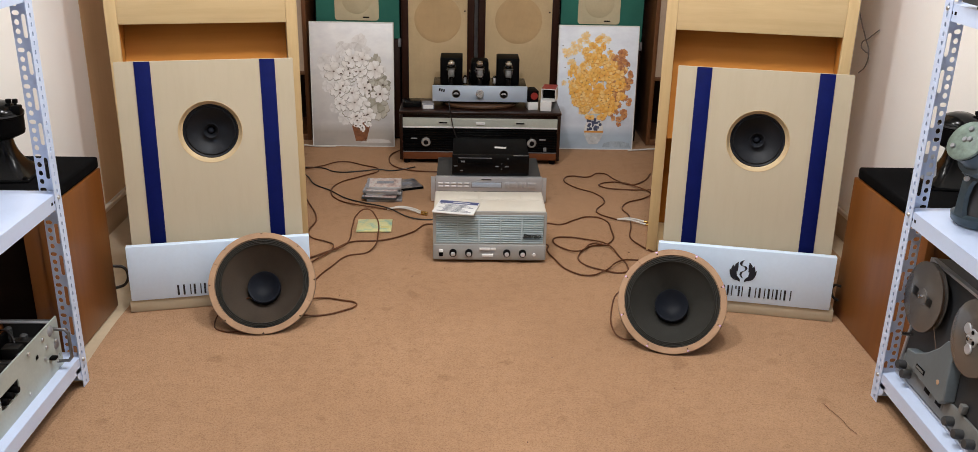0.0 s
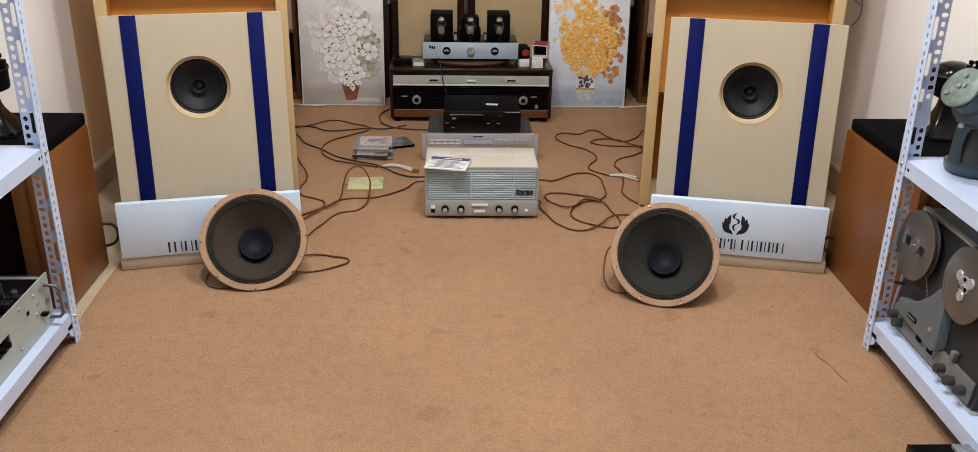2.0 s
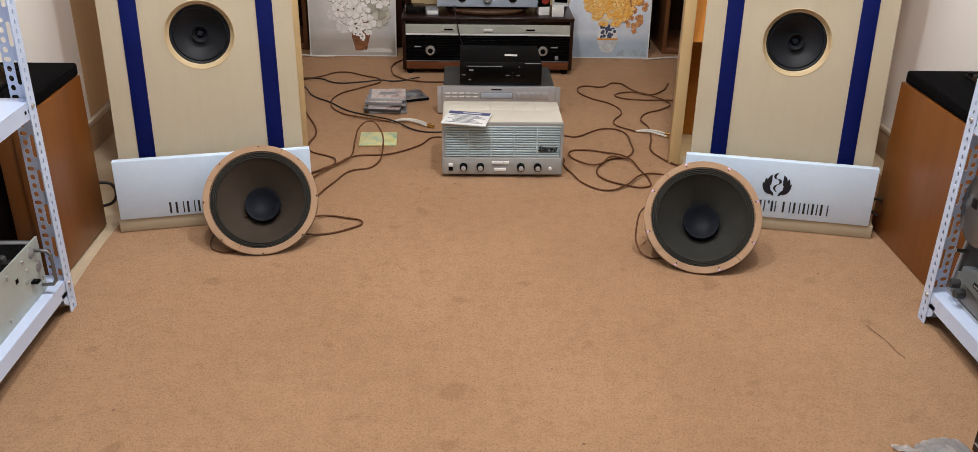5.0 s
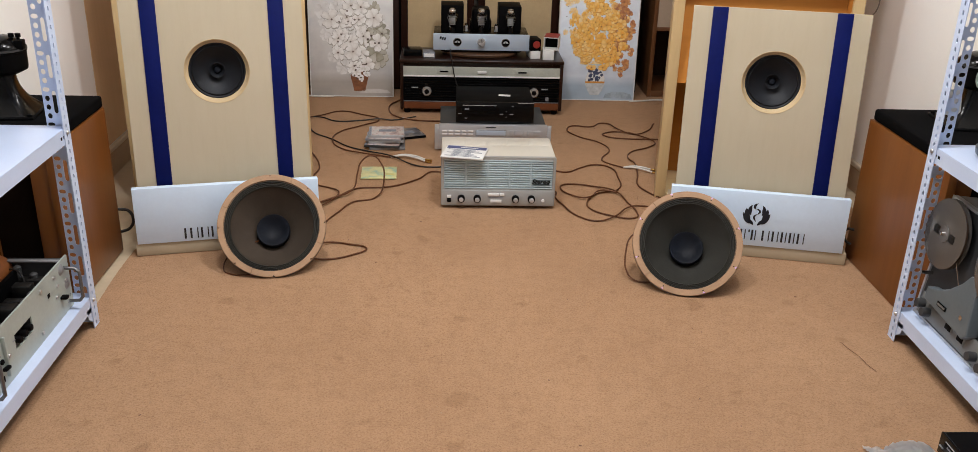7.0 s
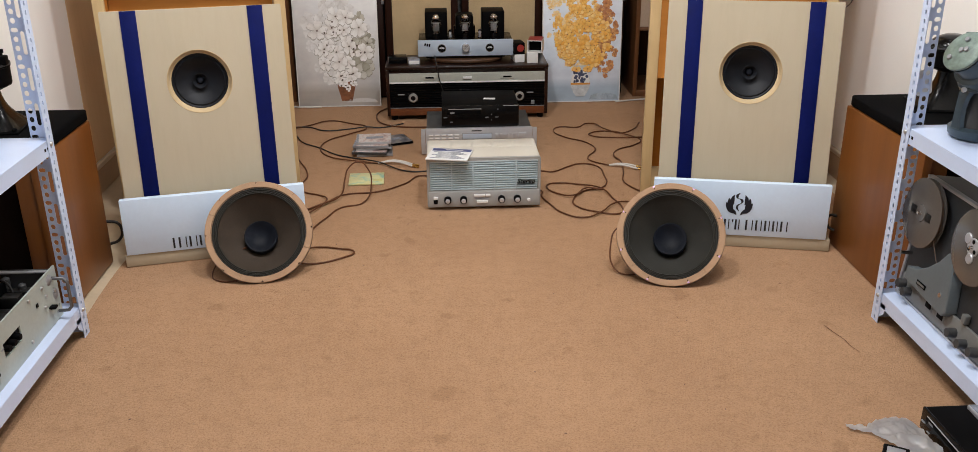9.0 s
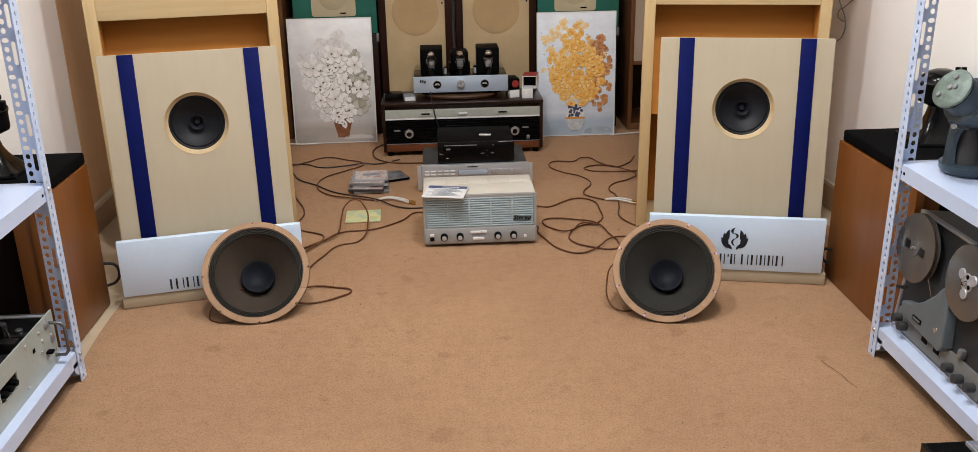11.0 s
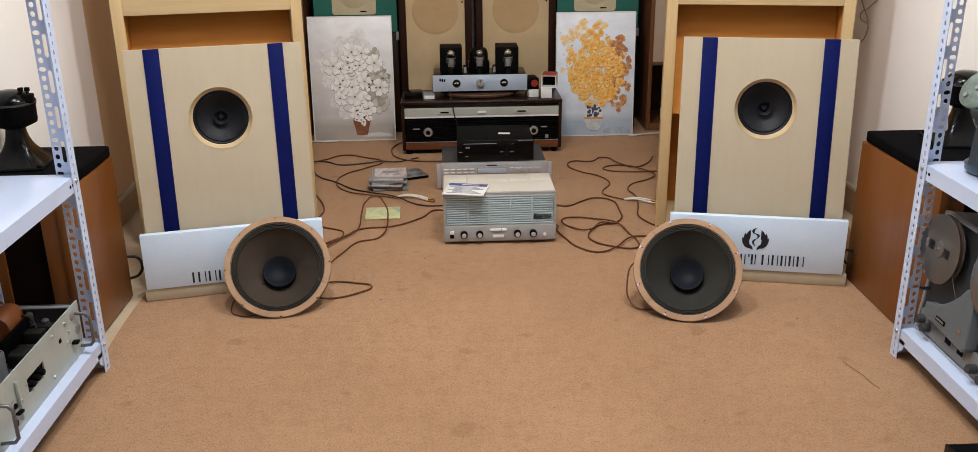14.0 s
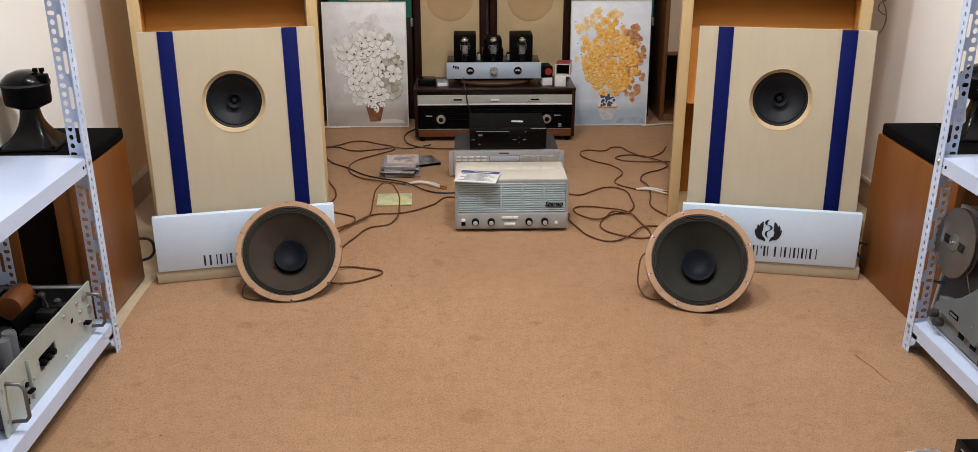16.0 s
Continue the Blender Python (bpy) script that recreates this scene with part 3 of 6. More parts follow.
def woofer(m, label, cone_mat, split, notch, screws):
    """A bare twelve-inch driver: quartered gasket, ribbed surround, paper cone, dished cap, basket, magnet."""
    t = thing("woofer", label, "speaker driver", m, "bare woofers on the carpet")
    R = 0.1525
    basket = part("basket", lathe([(R + 0.0008, 0.0), (R + 0.0012, -0.006), (R - 0.004, -0.012), (0.134, -0.014), (0.128, -0.03), (0.085, -0.082), (0.050, -0.092), (0.050, -0.118), (0.0, -0.118)], None, seg=64), M_BASKET, t)
    for k in range(8):
        a = radians(notch + 45 * k)
        part("screw_slot", slab(-0.0052, 0.0052, -0.0042, 0.0022, 0.0006, 0.0030, 0.0008, pose((R - 0.0040) * math.cos(a), (R - 0.0040) * math.sin(a), 0.0024 if screws else 0, 0, 0, math.degrees(a) - 90)), M_MAUVE if screws else M_BLACK, basket)
        if screws:
            part("screw", knob(0.0018, 0.0012, pose((R - 0.0095) * math.cos(a), (R - 0.0095) * math.sin(a), 0.0055), None, 10), M_BLACK, basket)
    part("rim", lathe([(0.132, 0.001), (R + 0.0004, 0.001), (R + 0.0004, -0.004), (0.132, -0.004), (0.132, 0.001)], None, seg=72), M_GASKET, t, "thin tan card rim")
    for k in range(4):
        a0, a1 = split + 90 * k + 0.45, split + 90 * k + 89.55
        cuts = [c for c in (notch + 45 * j for j in range(-10, 20)) if a0 + 2.5 < c < a1 - 2.5]
        part("gasket", plate([gasket_pts(a0, a1, 0.1362, R - 0.0008, cuts)], 0.0042, pose(0, 0, 0.0034, -90), 0.0007), M_GASKET, t, "tan cork gasket quarter" if k == 0 else "")
    prof = [(0.1372, 0.002), (0.1355, 0.0026)]
    for k in range(4):
        r = 0.1345 - 0.0043 * k
        prof += [(r, -0.0004 - 0.0012 * k), (r - 0.0012, 0.0022 - 0.0012 * k), (r - 0.0026, 0.0022 - 0.0012 * k), (r - 0.0038, -0.0012 - 0.0012 * k)]
    prof += [(0.1165, -0.0068)]
    part("surround", lathe(prof, None, seg=72), M_EDGE, t, "ribbed doped-cloth surround")
    cone = [(0.1165 - (0.1165 - 0.046) * k / 12, -0.0068 - 0.070 * (k / 12) ** 0.9) for k in range(13)]
    part("cone", lathe(cone, None, seg=72), cone_mat, t)
    part("dust_cap", lathe([(0.0, -0.0705), (0.014, -0.0690), (0.027, -0.0635), (0.036, -0.0570), (0.0430, -0.0510), (0.0465, -0.0495), (0.0482, -0.0515), (0.0478, -0.0780)], None, seg=56), M_CAP, t, "dark navy dished dust cap")
    return t


def woofer_pose(x, y, yaw, lean):
    """Stands on the rim's lowest point at (x, y), tilted back by lean."""
    return pose(x, y, 0.0, 0, 0, yaw) @ pose(0, 0, 0.0005, 90 - lean, 0, 0) @ pose(0, 0.1535, 0.0)


woofer(woofer_pose(-0.572, 2.383, 7, 38), "bare twelve-inch woofer with brown paper cone and cork rim", M_CONE, 66, 1, False)
woofer(woofer_pose(0.576, 2.284, -14, 38), "bare twelve-inch woofer with grey paper cone and cork rim", M_CONE_G, 45, 22.5, True)


# ---------- steel shelving ----------
def angle_post(height, s):
    """A slotted angle: the wide flange faces along the aisle, the narrow one across it."""
    w1, w2, th = 0.050, 0.034, 0.002
    holes, z, per = [], 0.03, 0.0835
    while z < height - 0.08:
        holes.append(slot_pts(s * 0.0235, z + 0.045, 0.0095, 0.054))
        for k, (w, h) in enumerate(((0.011, 0.0135), (0.011, 0.0135), (0.011, 0.0135), (0.0165, 0.0105))):
            holes.append(slot_pts(s * 0.0395, z + 0.012 + k * per / 4, w, h))
        z += per
    me = plate([rect_pts(min(0, s * w1), max(0, s * w1), 0, height)] + holes, th, pose(0, -th / 2, 0))
    bm = bmesh.new()
    bm.from_mesh(me)
    flange = punched_strip(w2 - th, height, 0.0205, 0.0075, 0.0120, th)
    flange.transform(Matrix.Translation((s * th / 2, -w2, 0)) @ pose(0, 0, 0, 0, 0, 90))
    return joined(bm, flange)


def punched_strip(width, height, pitch, hw, hh, thick):
    """A steel strip in x and z with one upright oval hole in each step of its length."""
    bm = bmesh.new()
    n = int(height / pitch)
    step = height / n
    ring = [(1, 0), (1, 1), (0, 1), (-1, 1), (-1, 0), (-1, -1), (0, -1), (1, -1)]
    for k in range(n):
        cz, cx = (k + 0.5) * step, width / 2
        sides = []
        for y in (-thick / 2, thick / 2):
            outer = [bm.verts.new((cx + u * width / 2, y, cz + v * step / 2)) for u, v in ring]
            inner = [bm.verts.new((cx + u * hw / 2 * (0.78 if u and v else 1), y, cz + v * hh / 2 * (0.72 if u and v else 1))) for u, v in ring]
            for i in range(8):
                j = (i + 1) % 8
                bm.faces.new((outer[i], outer[j], inner[j], inner[i]))
            sides.append((outer, inner))
        for i in range(8):
            j = (i + 1) % 8
            bm.faces.new((sides[0][1][i], sides[0][1][j], sides[1][1][j], sides[1][1][i]))
            if ring[i][0] and ring[i][0] == ring[j][0] or (k == 0 and ring[i][1] == ring[j][1] == -1) or (k == n - 1 and ring[i][1] == ring[j][1] == 1):
                bm.faces.new((sides[0][0][i], sides[0][0][j], sides[1][0][j], sides[1][0][i]))
    bmesh.ops.remove_doubles(bm, verts=bm.verts[:], dist=1e-5)
    return bm


def shelf_plate(s, length, depth, zt, bm=None):
    """A pressed tray: top sheet with its four edges folded down and in."""
    h = 0.038
    x0, x1 = sorted((s * 0.003, s * (depth - 0.003)))
    bm = slab(x0, x1, -length + 0.004, -0.0045, zt - 0.003, zt, 0.001, None, bm)
    slab(x0, x0 + 0.002, -length + 0.004, -0.0045, zt - h, zt - 0.003, 0, None, bm)
    slab(x1 - 0.002, x1, -length + 0.004, -0.0045, zt - h, zt - 0.003, 0, None, bm)
    slab(x0 + 0.002, x1 - 0.002, -length + 0.004, -length + 0.006, zt - h, zt - 0.003, 0, None, bm)
    slab(x0 + 0.002, x1 - 0.002, -0.0065, -0.0045, zt - h, zt - 0.003, 0, None, bm)
    slab(x0 + 0.002, x0 + 0.014, -length + 0.006, -0.0065, zt - h, zt - h + 0.0015, 0, None, bm)
    slab(x1 - 0.014, x1 - 0.002, -length + 0.006, -0.0065, zt - h, zt - h + 0.0015, 0, None, bm)
    return bm


def shelf_unit(x, y, s, depth, length, label):
    t = thing("steel_shelf", label, "shelf", pose(x, y, 0), "white slotted-angle shelf units")
    H = 1.75
    for px, py, fx, fy in ((0, 0, s, 1), (s * depth, 0, -s, 1), (0, -length, s, -1), (s * depth, -length, -s, -1)):
        bm = angle_post(H, fx)
        if fy < 0:
            bm.transform(Matrix.Diagonal((1, -1, 1, 1)))
        bm.transform(pose(px, py, 0))
        part("post", bm, M_STEEL_W, t, "white slotted steel angle post")
    for zt in (0.085, 0.521, 1.005, 1.5):
        sh = part("shelf", shelf_plate(s, length, depth, zt), M_STEEL_W, t, "white pressed steel shelf")
        for py in ((-0.014, -0.030) if zt > 0.2 else ()):
            part("slot", slab(-0.0036, 0.0036, -0.0042, 0.0042, 0.0, 0.0006, 0.0002, pose(s * 0.0028, py - 0.018, zt - 0.019, 0, -90 * s, 0), None, 1), M_BLACK, sh, "punched slot in the folded edge")
        part("bolt", lathe([(0.0, 0.004), (0.004, 0.0035), (0.006, 0.0005), (0.006, 0.0)], pose(-s * 0.0005, -0.018, zt - 0.012, 0, -90 * s, 0), None, 12), M_BOLT, sh)
    gus = [(0.0, 0.052), (s * 0.0, 0.0 + 0.01), (s * 0.02, 0.012), (s * 0.048, 0.03), (s * 0.055, 0.056)]
    part("gusset", plate([gus], 0.002, pose(s * 0.003, -0.008, 0.003)), M_STEEL_W, t, "corner gusset under the lowest shelf")
    gus2 = [(-0.060, 0.056), (-0.052, 0.03), (-0.03, 0.014), (-0.004, 0.01), (-0.004, 0.056)]
    part("gusset", plate([gus2, ring_pts(-0.02, 0.036, 0.005, n=12)], 0.002, pose(s * 0.004, 0, 0.003, 0, 0, 90)), M_STEEL_W, t)
    return t


shelf_unit(-0.9655, 2.124, -1, 0.285, 1.25, "white steel shelf unit of slotted angle holding an amplifier")
shelf_unit(1.0665, 2.071, 1, 0.30, 1.25, "white steel shelf unit of slotted angle holding a tape recorder")


# ---------- teak loudspeaker boxes beside the walls ----------
def teak_box(x0, x1, y0, y1, h, label):
    t = thing("teak_speaker", label, "speaker", pose(x0, y0, 0), "teak speaker boxes")
    w, d, k = x1 - x0, y1 - y0, 0.022
    part("side_panel", slab(0, k, 0, d, 0, h, 0.0015), M_VENEER, t)
    part("side_panel", slab(w - k, w, 0, d, 0, h, 0.0015), M_VENEER, t)
    part("top_panel", slab(k, w - k, 0.001, d, h - k, h - 0.0005, 0.001), M_VENEER, t)
    part("bottom_panel", slab(k, w - k, 0.001, d, 0.0, k, 0.001), M_VENEER, t)
    part("back_panel", slab(k, w - k, d - 0.02, d - 0.001, k, h - k), M_VENEER, t)
    part("front_frame", slab(k, k + 0.044, 0.004, 0.022, k, h - k, 0.001), M_VENEER, t)
    part("front_frame", slab(w - k - 0.044, w - k, 0.004, 0.022, k, h - k, 0.001), M_VENEER, t)
    part("grille", slab(k + 0.044, w - k - 0.044, 0.012, 0.02, k, h - k), M_DARK, t, "dark brown cloth grille")
    return t


def felt_cover(x0, x1, y0, y1, z, label):
    t = thing("felt_cover", label, "cover", pose(x0, y0, z), "black covers")
    part("pad", slab(0, x1 - x0, 0, y1 - y0, 0.0005, 0.034, 0.007, None, None, 3), M_BLACK_FOAM, t)
    return t


teak_box(-1.285, -1.047, 2.20, 2.572, 0.437, "teak-veneered speaker box with dark cloth front")
felt_cover(-1.288, -1.050, 2.205, 2.575, 0.437, "black felt pad on top of a teak speaker box")
teak_box(1.152, 1.412, 2.10, 2.572, 0.437, "teak-veneered speaker box with dark cloth front")
felt_cover(1.157, 1.414, 2.105, 2.565, 0.437, "black felt pad on top of a teak speaker box")


def horn_driver(m, label):
    """A black cast driver: square foot, flared throat, drum, domed top with terminals."""
    t = thing("horn_driver", label, "speaker driver", m, "black cast horn drivers")
    foot = slab(-0.078, 0.078, -0.085, 0.085, 0, 0.006, 0.002)
    part("foot", foot, M_BLACK, t)
    for sx in (-1, 1):
        for sy in (-1, 1):
            part("foot_bolt", knob(0.006, 0.007, pose(sx * 0.066, sy * 0.072, 0.006), None, 10), M_BLACK, t)
    bm = bmesh.new()
    rings = []
    for k in range(9):
        f = k / 8
        z = 0.006 + 0.10 * f
        half = 0.024 + 0.048 * (1 - f) ** 2.7
        p = 2.0 + 6 * (1 - f)
        ring = []
        for i in range(28):
            a = 2 * math.pi * i / 28
            c, s_ = math.cos(a), math.sin(a)
            r = half / (abs(c) ** p + abs(s_) ** p) ** (1 / p)
            ring.append(bm.verts.new((r * c, r * s_, z)))
        rings.append(ring)
    for a, b in zip(rings, rings[1:]):
        for i in range(28):
            bm.faces.new((a[i], a[(i + 1) % 28], b[(i + 1) % 28], b[i]))
    part("throat", bm, M_BLACK_GLOSS, t, "", 60)
    part("drum", lathe([(0.0, 0.1), (0.028, 0.1), (0.045, 0.108), (0.056, 0.113), (0.058, 0.120), (0.059, 0.160), (0.061, 0.161), (0.061, 0.171), (0.0, 0.171)], None, None, 48), M_BLACK, t)
    part("band", lathe([(0.0600, 0.164), (0.0618, 0.165), (0.0618, 0.1695), (0.0600, 0.1705)], None, None, 48), M_CASE_DARK, t, "dull grey band")
    part("dome", lathe([(0.058, 0.171), (0.056, 0.178), (0.042, 0.191), (0.021, 0.199), (0.0, 0.2)], None, None, 48), M_BLACK_GLOSS, t, "glossy domed cap")
    for sx in (0.034, 0.050):
        part("terminal", lathe([(0.004, 0.175), (0.004, 0.197), (0.007, 0.198), (0.007, 0.207), (0.0, 0.208)], pose(sx, -0.012, 0), None, 14), M_BLACK, t)
    part("clamp", slab(0.042, 0.064, -0.03, -0.004, 0.168, 0.192, 0.003), M_BLACK, t)
    return t


horn_driver(pose(-1.205, 2.40, 0.4712, 0, 0, 6) @ pose(-0.016, 0, 0), "black cast horn driver standing on a felt-topped speaker box")
horn_driver(pose(1.351, 2.42, 0.4712, 0, 0, -8), "black cast horn driver standing on a felt-topped speaker box")


# ---------- valve amplifier chassis on the lower shelf ----------
def rack_amplifier(m, label):
    """Panel in x and z facing -y in its own space, chassis behind it."""
    t = thing("rack_amplifier", label, "amplifier", m)
    W, H = 0.483, 0.132
    holes = [rect_pts(0.175, 0.262, 0.05, 0.086), slot_pts(0.012, 0.03, 0.007, 0.013), slot_pts(0.012, 0.1, 0.007, 0.013), slot_pts(W - 0.012, 0.03, 0.007, 0.013), slot_pts(W - 0.012, 0.1, 0.007, 0.013)]
    part("front_panel", plate([rect_pts(0, W, 0, H, 0.002)] + holes, 0.004, None, 0.0005), M_RACK, t, "grey-green painted rack panel")
    part("window", slab(0.172, 0.265, 0.012, 0.016, 0.047, 0.089), M_BLACK, t)
    for k in range(3):
        part("knob", knob(0.008, 0.016, front(0.193 + 0.026 * k, 0.008, 0.066)), M_BLACK, t)
    for hx in (0.028, W - 0.028):
        part("handle", wire([(hx, -0.002, 0.022), (hx, -0.03, 0.024), (hx, -0.038, 0.034), (hx, -0.038, 0.098), (hx, -0.03, 0.108), (hx, -0.002, 0.11)], 0.0042, 3, False, "poly"), M_HANDLE, t, "bent dark steel handle")
    part("lever", slab(0.118, 0.124, -0.010, -0.002, 0.02, 0.112, 0.002), M_RACK, t)
    sw = part("switch", knob(0.006, 0.004, front(0.106, -0.002, 0.062), None, 14), M_BLACK, t)
    part("switch_lever", slab(0.086, 0.110, -0.016, -0.006, 0.058, 0.066, 0.003, pose(0, 0, 0, 0, 8, 0)), M_BLACK, sw)
    part("jack", slab(0.095, 0.107, -0.0035, -0.002, 0.016, 0.030, 0.001), M_BLACK, t)
    part("jack", slab(0.352, 0.364, -0.0035, -0.002, 0.080, 0.090, 0.001), M_BLACK, t)
    for hx, hz in ((0.138, 0.058), (0.395, 0.062), (0.408, 0.085), (0.395, 0.112), (0.455, 0.078), (0.455, 0.022), (0.30, 0.022), (0.32, 0.115)):
        part("panel_screw", knob(0.0045, 0.004, front(hx, -0.002, hz), None, 12), M_BOLT, t)
    part("rosette", lathe([(0.0, 0.006), (0.006, 0.005), (0.013, 0.001), (0.014, 0.0)], front(0.462, -0.002, 0.066), None, 18), M_SILVER_D, t)
    part("rosette", lathe([(0.0, 0.006), (0.006, 0.005), (0.013, 0.001), (0.014, 0.0)], front(0.440, -0.002, 0.112), None, 18), M_SILVER_D, t)
    part("toggle", slab(0.412, 0.430, -0.018, -0.002, 0.046, 0.053, 0.0025), M_BLACK, t)
    for px in (0.10, 0.17):
        part("print", slab(px - 0.006, px + 0.006, -0.0026, -0.0018, 0.074, 0.077), M_GREY_PRINT, t)
    part("chassis", slab(0.02, W - 0.008, 0.003, 0.215, 0.004, 0.058, 0.002), M_CASE_DARK, t, "dull dark metal chassis")
    part("rear_rail", slab(0.02, W - 0.008, 0.205, 0.213, 0.058, 0.128, 0.002), M_CASE_DARK, t)
    part("rail_lip", slab(0.02, W - 0.008, 0.193, 0.205, 0.122, 0.128, 0.001), M_SILVER_D, t)
    part("transformer", slab(0.17, 0.275, 0.150, 0.192, 0.058, 0.112, 0.006), M_BLACK, t)
    part("core", slab(0.300, 0.440, 0.098, 0.110, 0.058, 0.112, 0.004), M_BLACK, t, "black transformer core")
    part("coil", lathe([(0, 0), (0.029, 0), (0.033, 0.006), (0.033, 0.080), (0.029, 0.086), (0, 0.086)], pose(0.382, 0.150, 0.106, 0, 90), None, 28), M_ORANGE, t, "orange wound coil")
    for k, (cx, cy) in enumerate(((0.11, 0.085), (0.155, 0.092), (0.20, 0.082), (0.240, 0.086), (0.13, 0.130), (0.215, 0.128))):
        can = part("can", lathe([(0, 0.058), (0.0115, 0.058), (0.0120, 0.0605), (0.0145, 0.0605), (0.0158, 0.057), (0.0158, 0.0), (0, 0)], pose(cx, cy, 0.058), None, 24), M_SILVER_D, t, "aluminium capacitor can")
        part("can_lid", knob(0.0105, 0.0012, pose(cx, cy, 0.1162), None, 20), M_SILVER_D, can)
    for x0, x1, y0, y1, h in ((0.275, 0.315, 0.045, 0.085, 0.092), (0.33, 0.352, 0.05, 0.09, 0.084), (0.372, 0.402, 0.045, 0.088, 0.100), (0.412, 0.436, 0.03, 0.088, 0.098)):
        part("component", slab(x0, x1, y0, y1, 0.058, h, 0.004), M_SURR, t)
    part("side_plate", slab(W - 0.018, W - 0.014, 0.003, 0.205, 0.058, 0.129, 0.001), M_CASE_DARK, t)
    part("plate_lip", slab(W - 0.030, W - 0.0185, 0.004, 0.204, 0.124, 0.128, 0.001), M_SILVER_D, t)
    for cx, cy, h in ((0.425, 0.055, 0.05), (0.445, 0.10, 0.058), (0.33, 0.040, 0.03), (0.365, 0.040, 0.03)):
        part("socket", lathe([(0, 0), (0.012, 0), (0.012, 0.012), (0.009, 0.014), (0.009, h), (0.004, h + 0.004), (0, h + 0.005)], pose(cx, cy, 0.058), None, 16), M_CASE_DARK, t)
    for k in range(6):
        x = 0.26 + 0.035 * k
        part("lead", wire([(x, 0.022, 0.06), (x + 0.012, 0.018, 0.088 + 0.006 * (k % 3)), (x + 0.04, 0.032, 0.084), (x + 0.052, 0.05, 0.060)], 0.0022), M_BLACK_WIRE if k % 3 else M_BROWN_WIRE, t)
    part("lead", wire([(0.40, 0.07, 0.062), (0.42, 0.08, 0.105), (0.445, 0.12, 0.11), (0.45, 0.17, 0.062)], 0.0026), M_BLACK_WIRE, t)
    return t


rack_amplifier(pose(-0.996, 1.578, 0.0855, 0, 0, 90), "open grey-green rack valve amplifier on a steel shelf")


# ---------- tape recorder on the lower shelf ----------
def reel(parent, x, z, full):
    R = 0.085
    r = part("reel", lathe([(0.011, 0.0), (R - 0.002, 0.0), (R, 0.001), (R - 0.002, 0.002), (0.011, 0.002)], front(x, -0.030, z), None, 56), M_REEL, parent, "smoky plastic tape reel")
    lathe_back = lathe([(0.011, -0.0105), (R, -0.0105), (R, -0.0125), (0.011, -0.0125)], front(x, -0.030, z), None, 56)
    part("flange", lathe_back, M_REEL, r)
    part("tape_pack", lathe([(0.03, -0.010), (0.075 if full else 0.05, -0.010), (0.075 if full else 0.05, -0.001), (0.03, -0.001)], front(x, -0.030, z), None, 48), M_TAPE_BROWN, r)
    part("hub", lathe([(0.0, 0.004), (0.02, 0.004), (0.022, 0.0005), (0.022, -0.028), (0.0, -0.028)], front(x, -0.030, z), None, 32), M_REEL if full else M_SILVER, r)
    part("spindle", lathe([(0.0, 0.012), (0.004, 0.011), (0.005, 0.003)], front(x, -0.030, z), None, 14), M_CHROME, r)
    if full:
        for sx in (-1, 1):
            part("label_mark", slab(x + sx * 0.034 - 0.012, x + sx * 0.034 + 0.012, -0.0332, -0.0324, z - 0.010, z + 0.010, 0.0003), M_SURR, r)
        part("label_mark", slab(x - 0.03, x + 0.0, -0.0332, -0.0324, z - 0.003, z + 0.003, 0.0003), M_SURR, r)
    else:
        for k in range(3):
            a = radians(90 + 120 * k)
            part("label_mark", knob(0.005, 0.001, front(x + 0.013 * math.cos(a), -0.0345, z + 0.013 * math.sin(a)), None, 12), M_BLACK, r)
            part("hub_lobe", lathe([(0.0, 0.0035), (0.011, 0.0035), (0.0125, 0.002), (0.0125, 0.0)], front(x + 0.026 * math.cos(a + 1.05), -0.0325, z + 0.026 * math.sin(a + 1.05)), None, 20), M_SILVER, r)
    return r


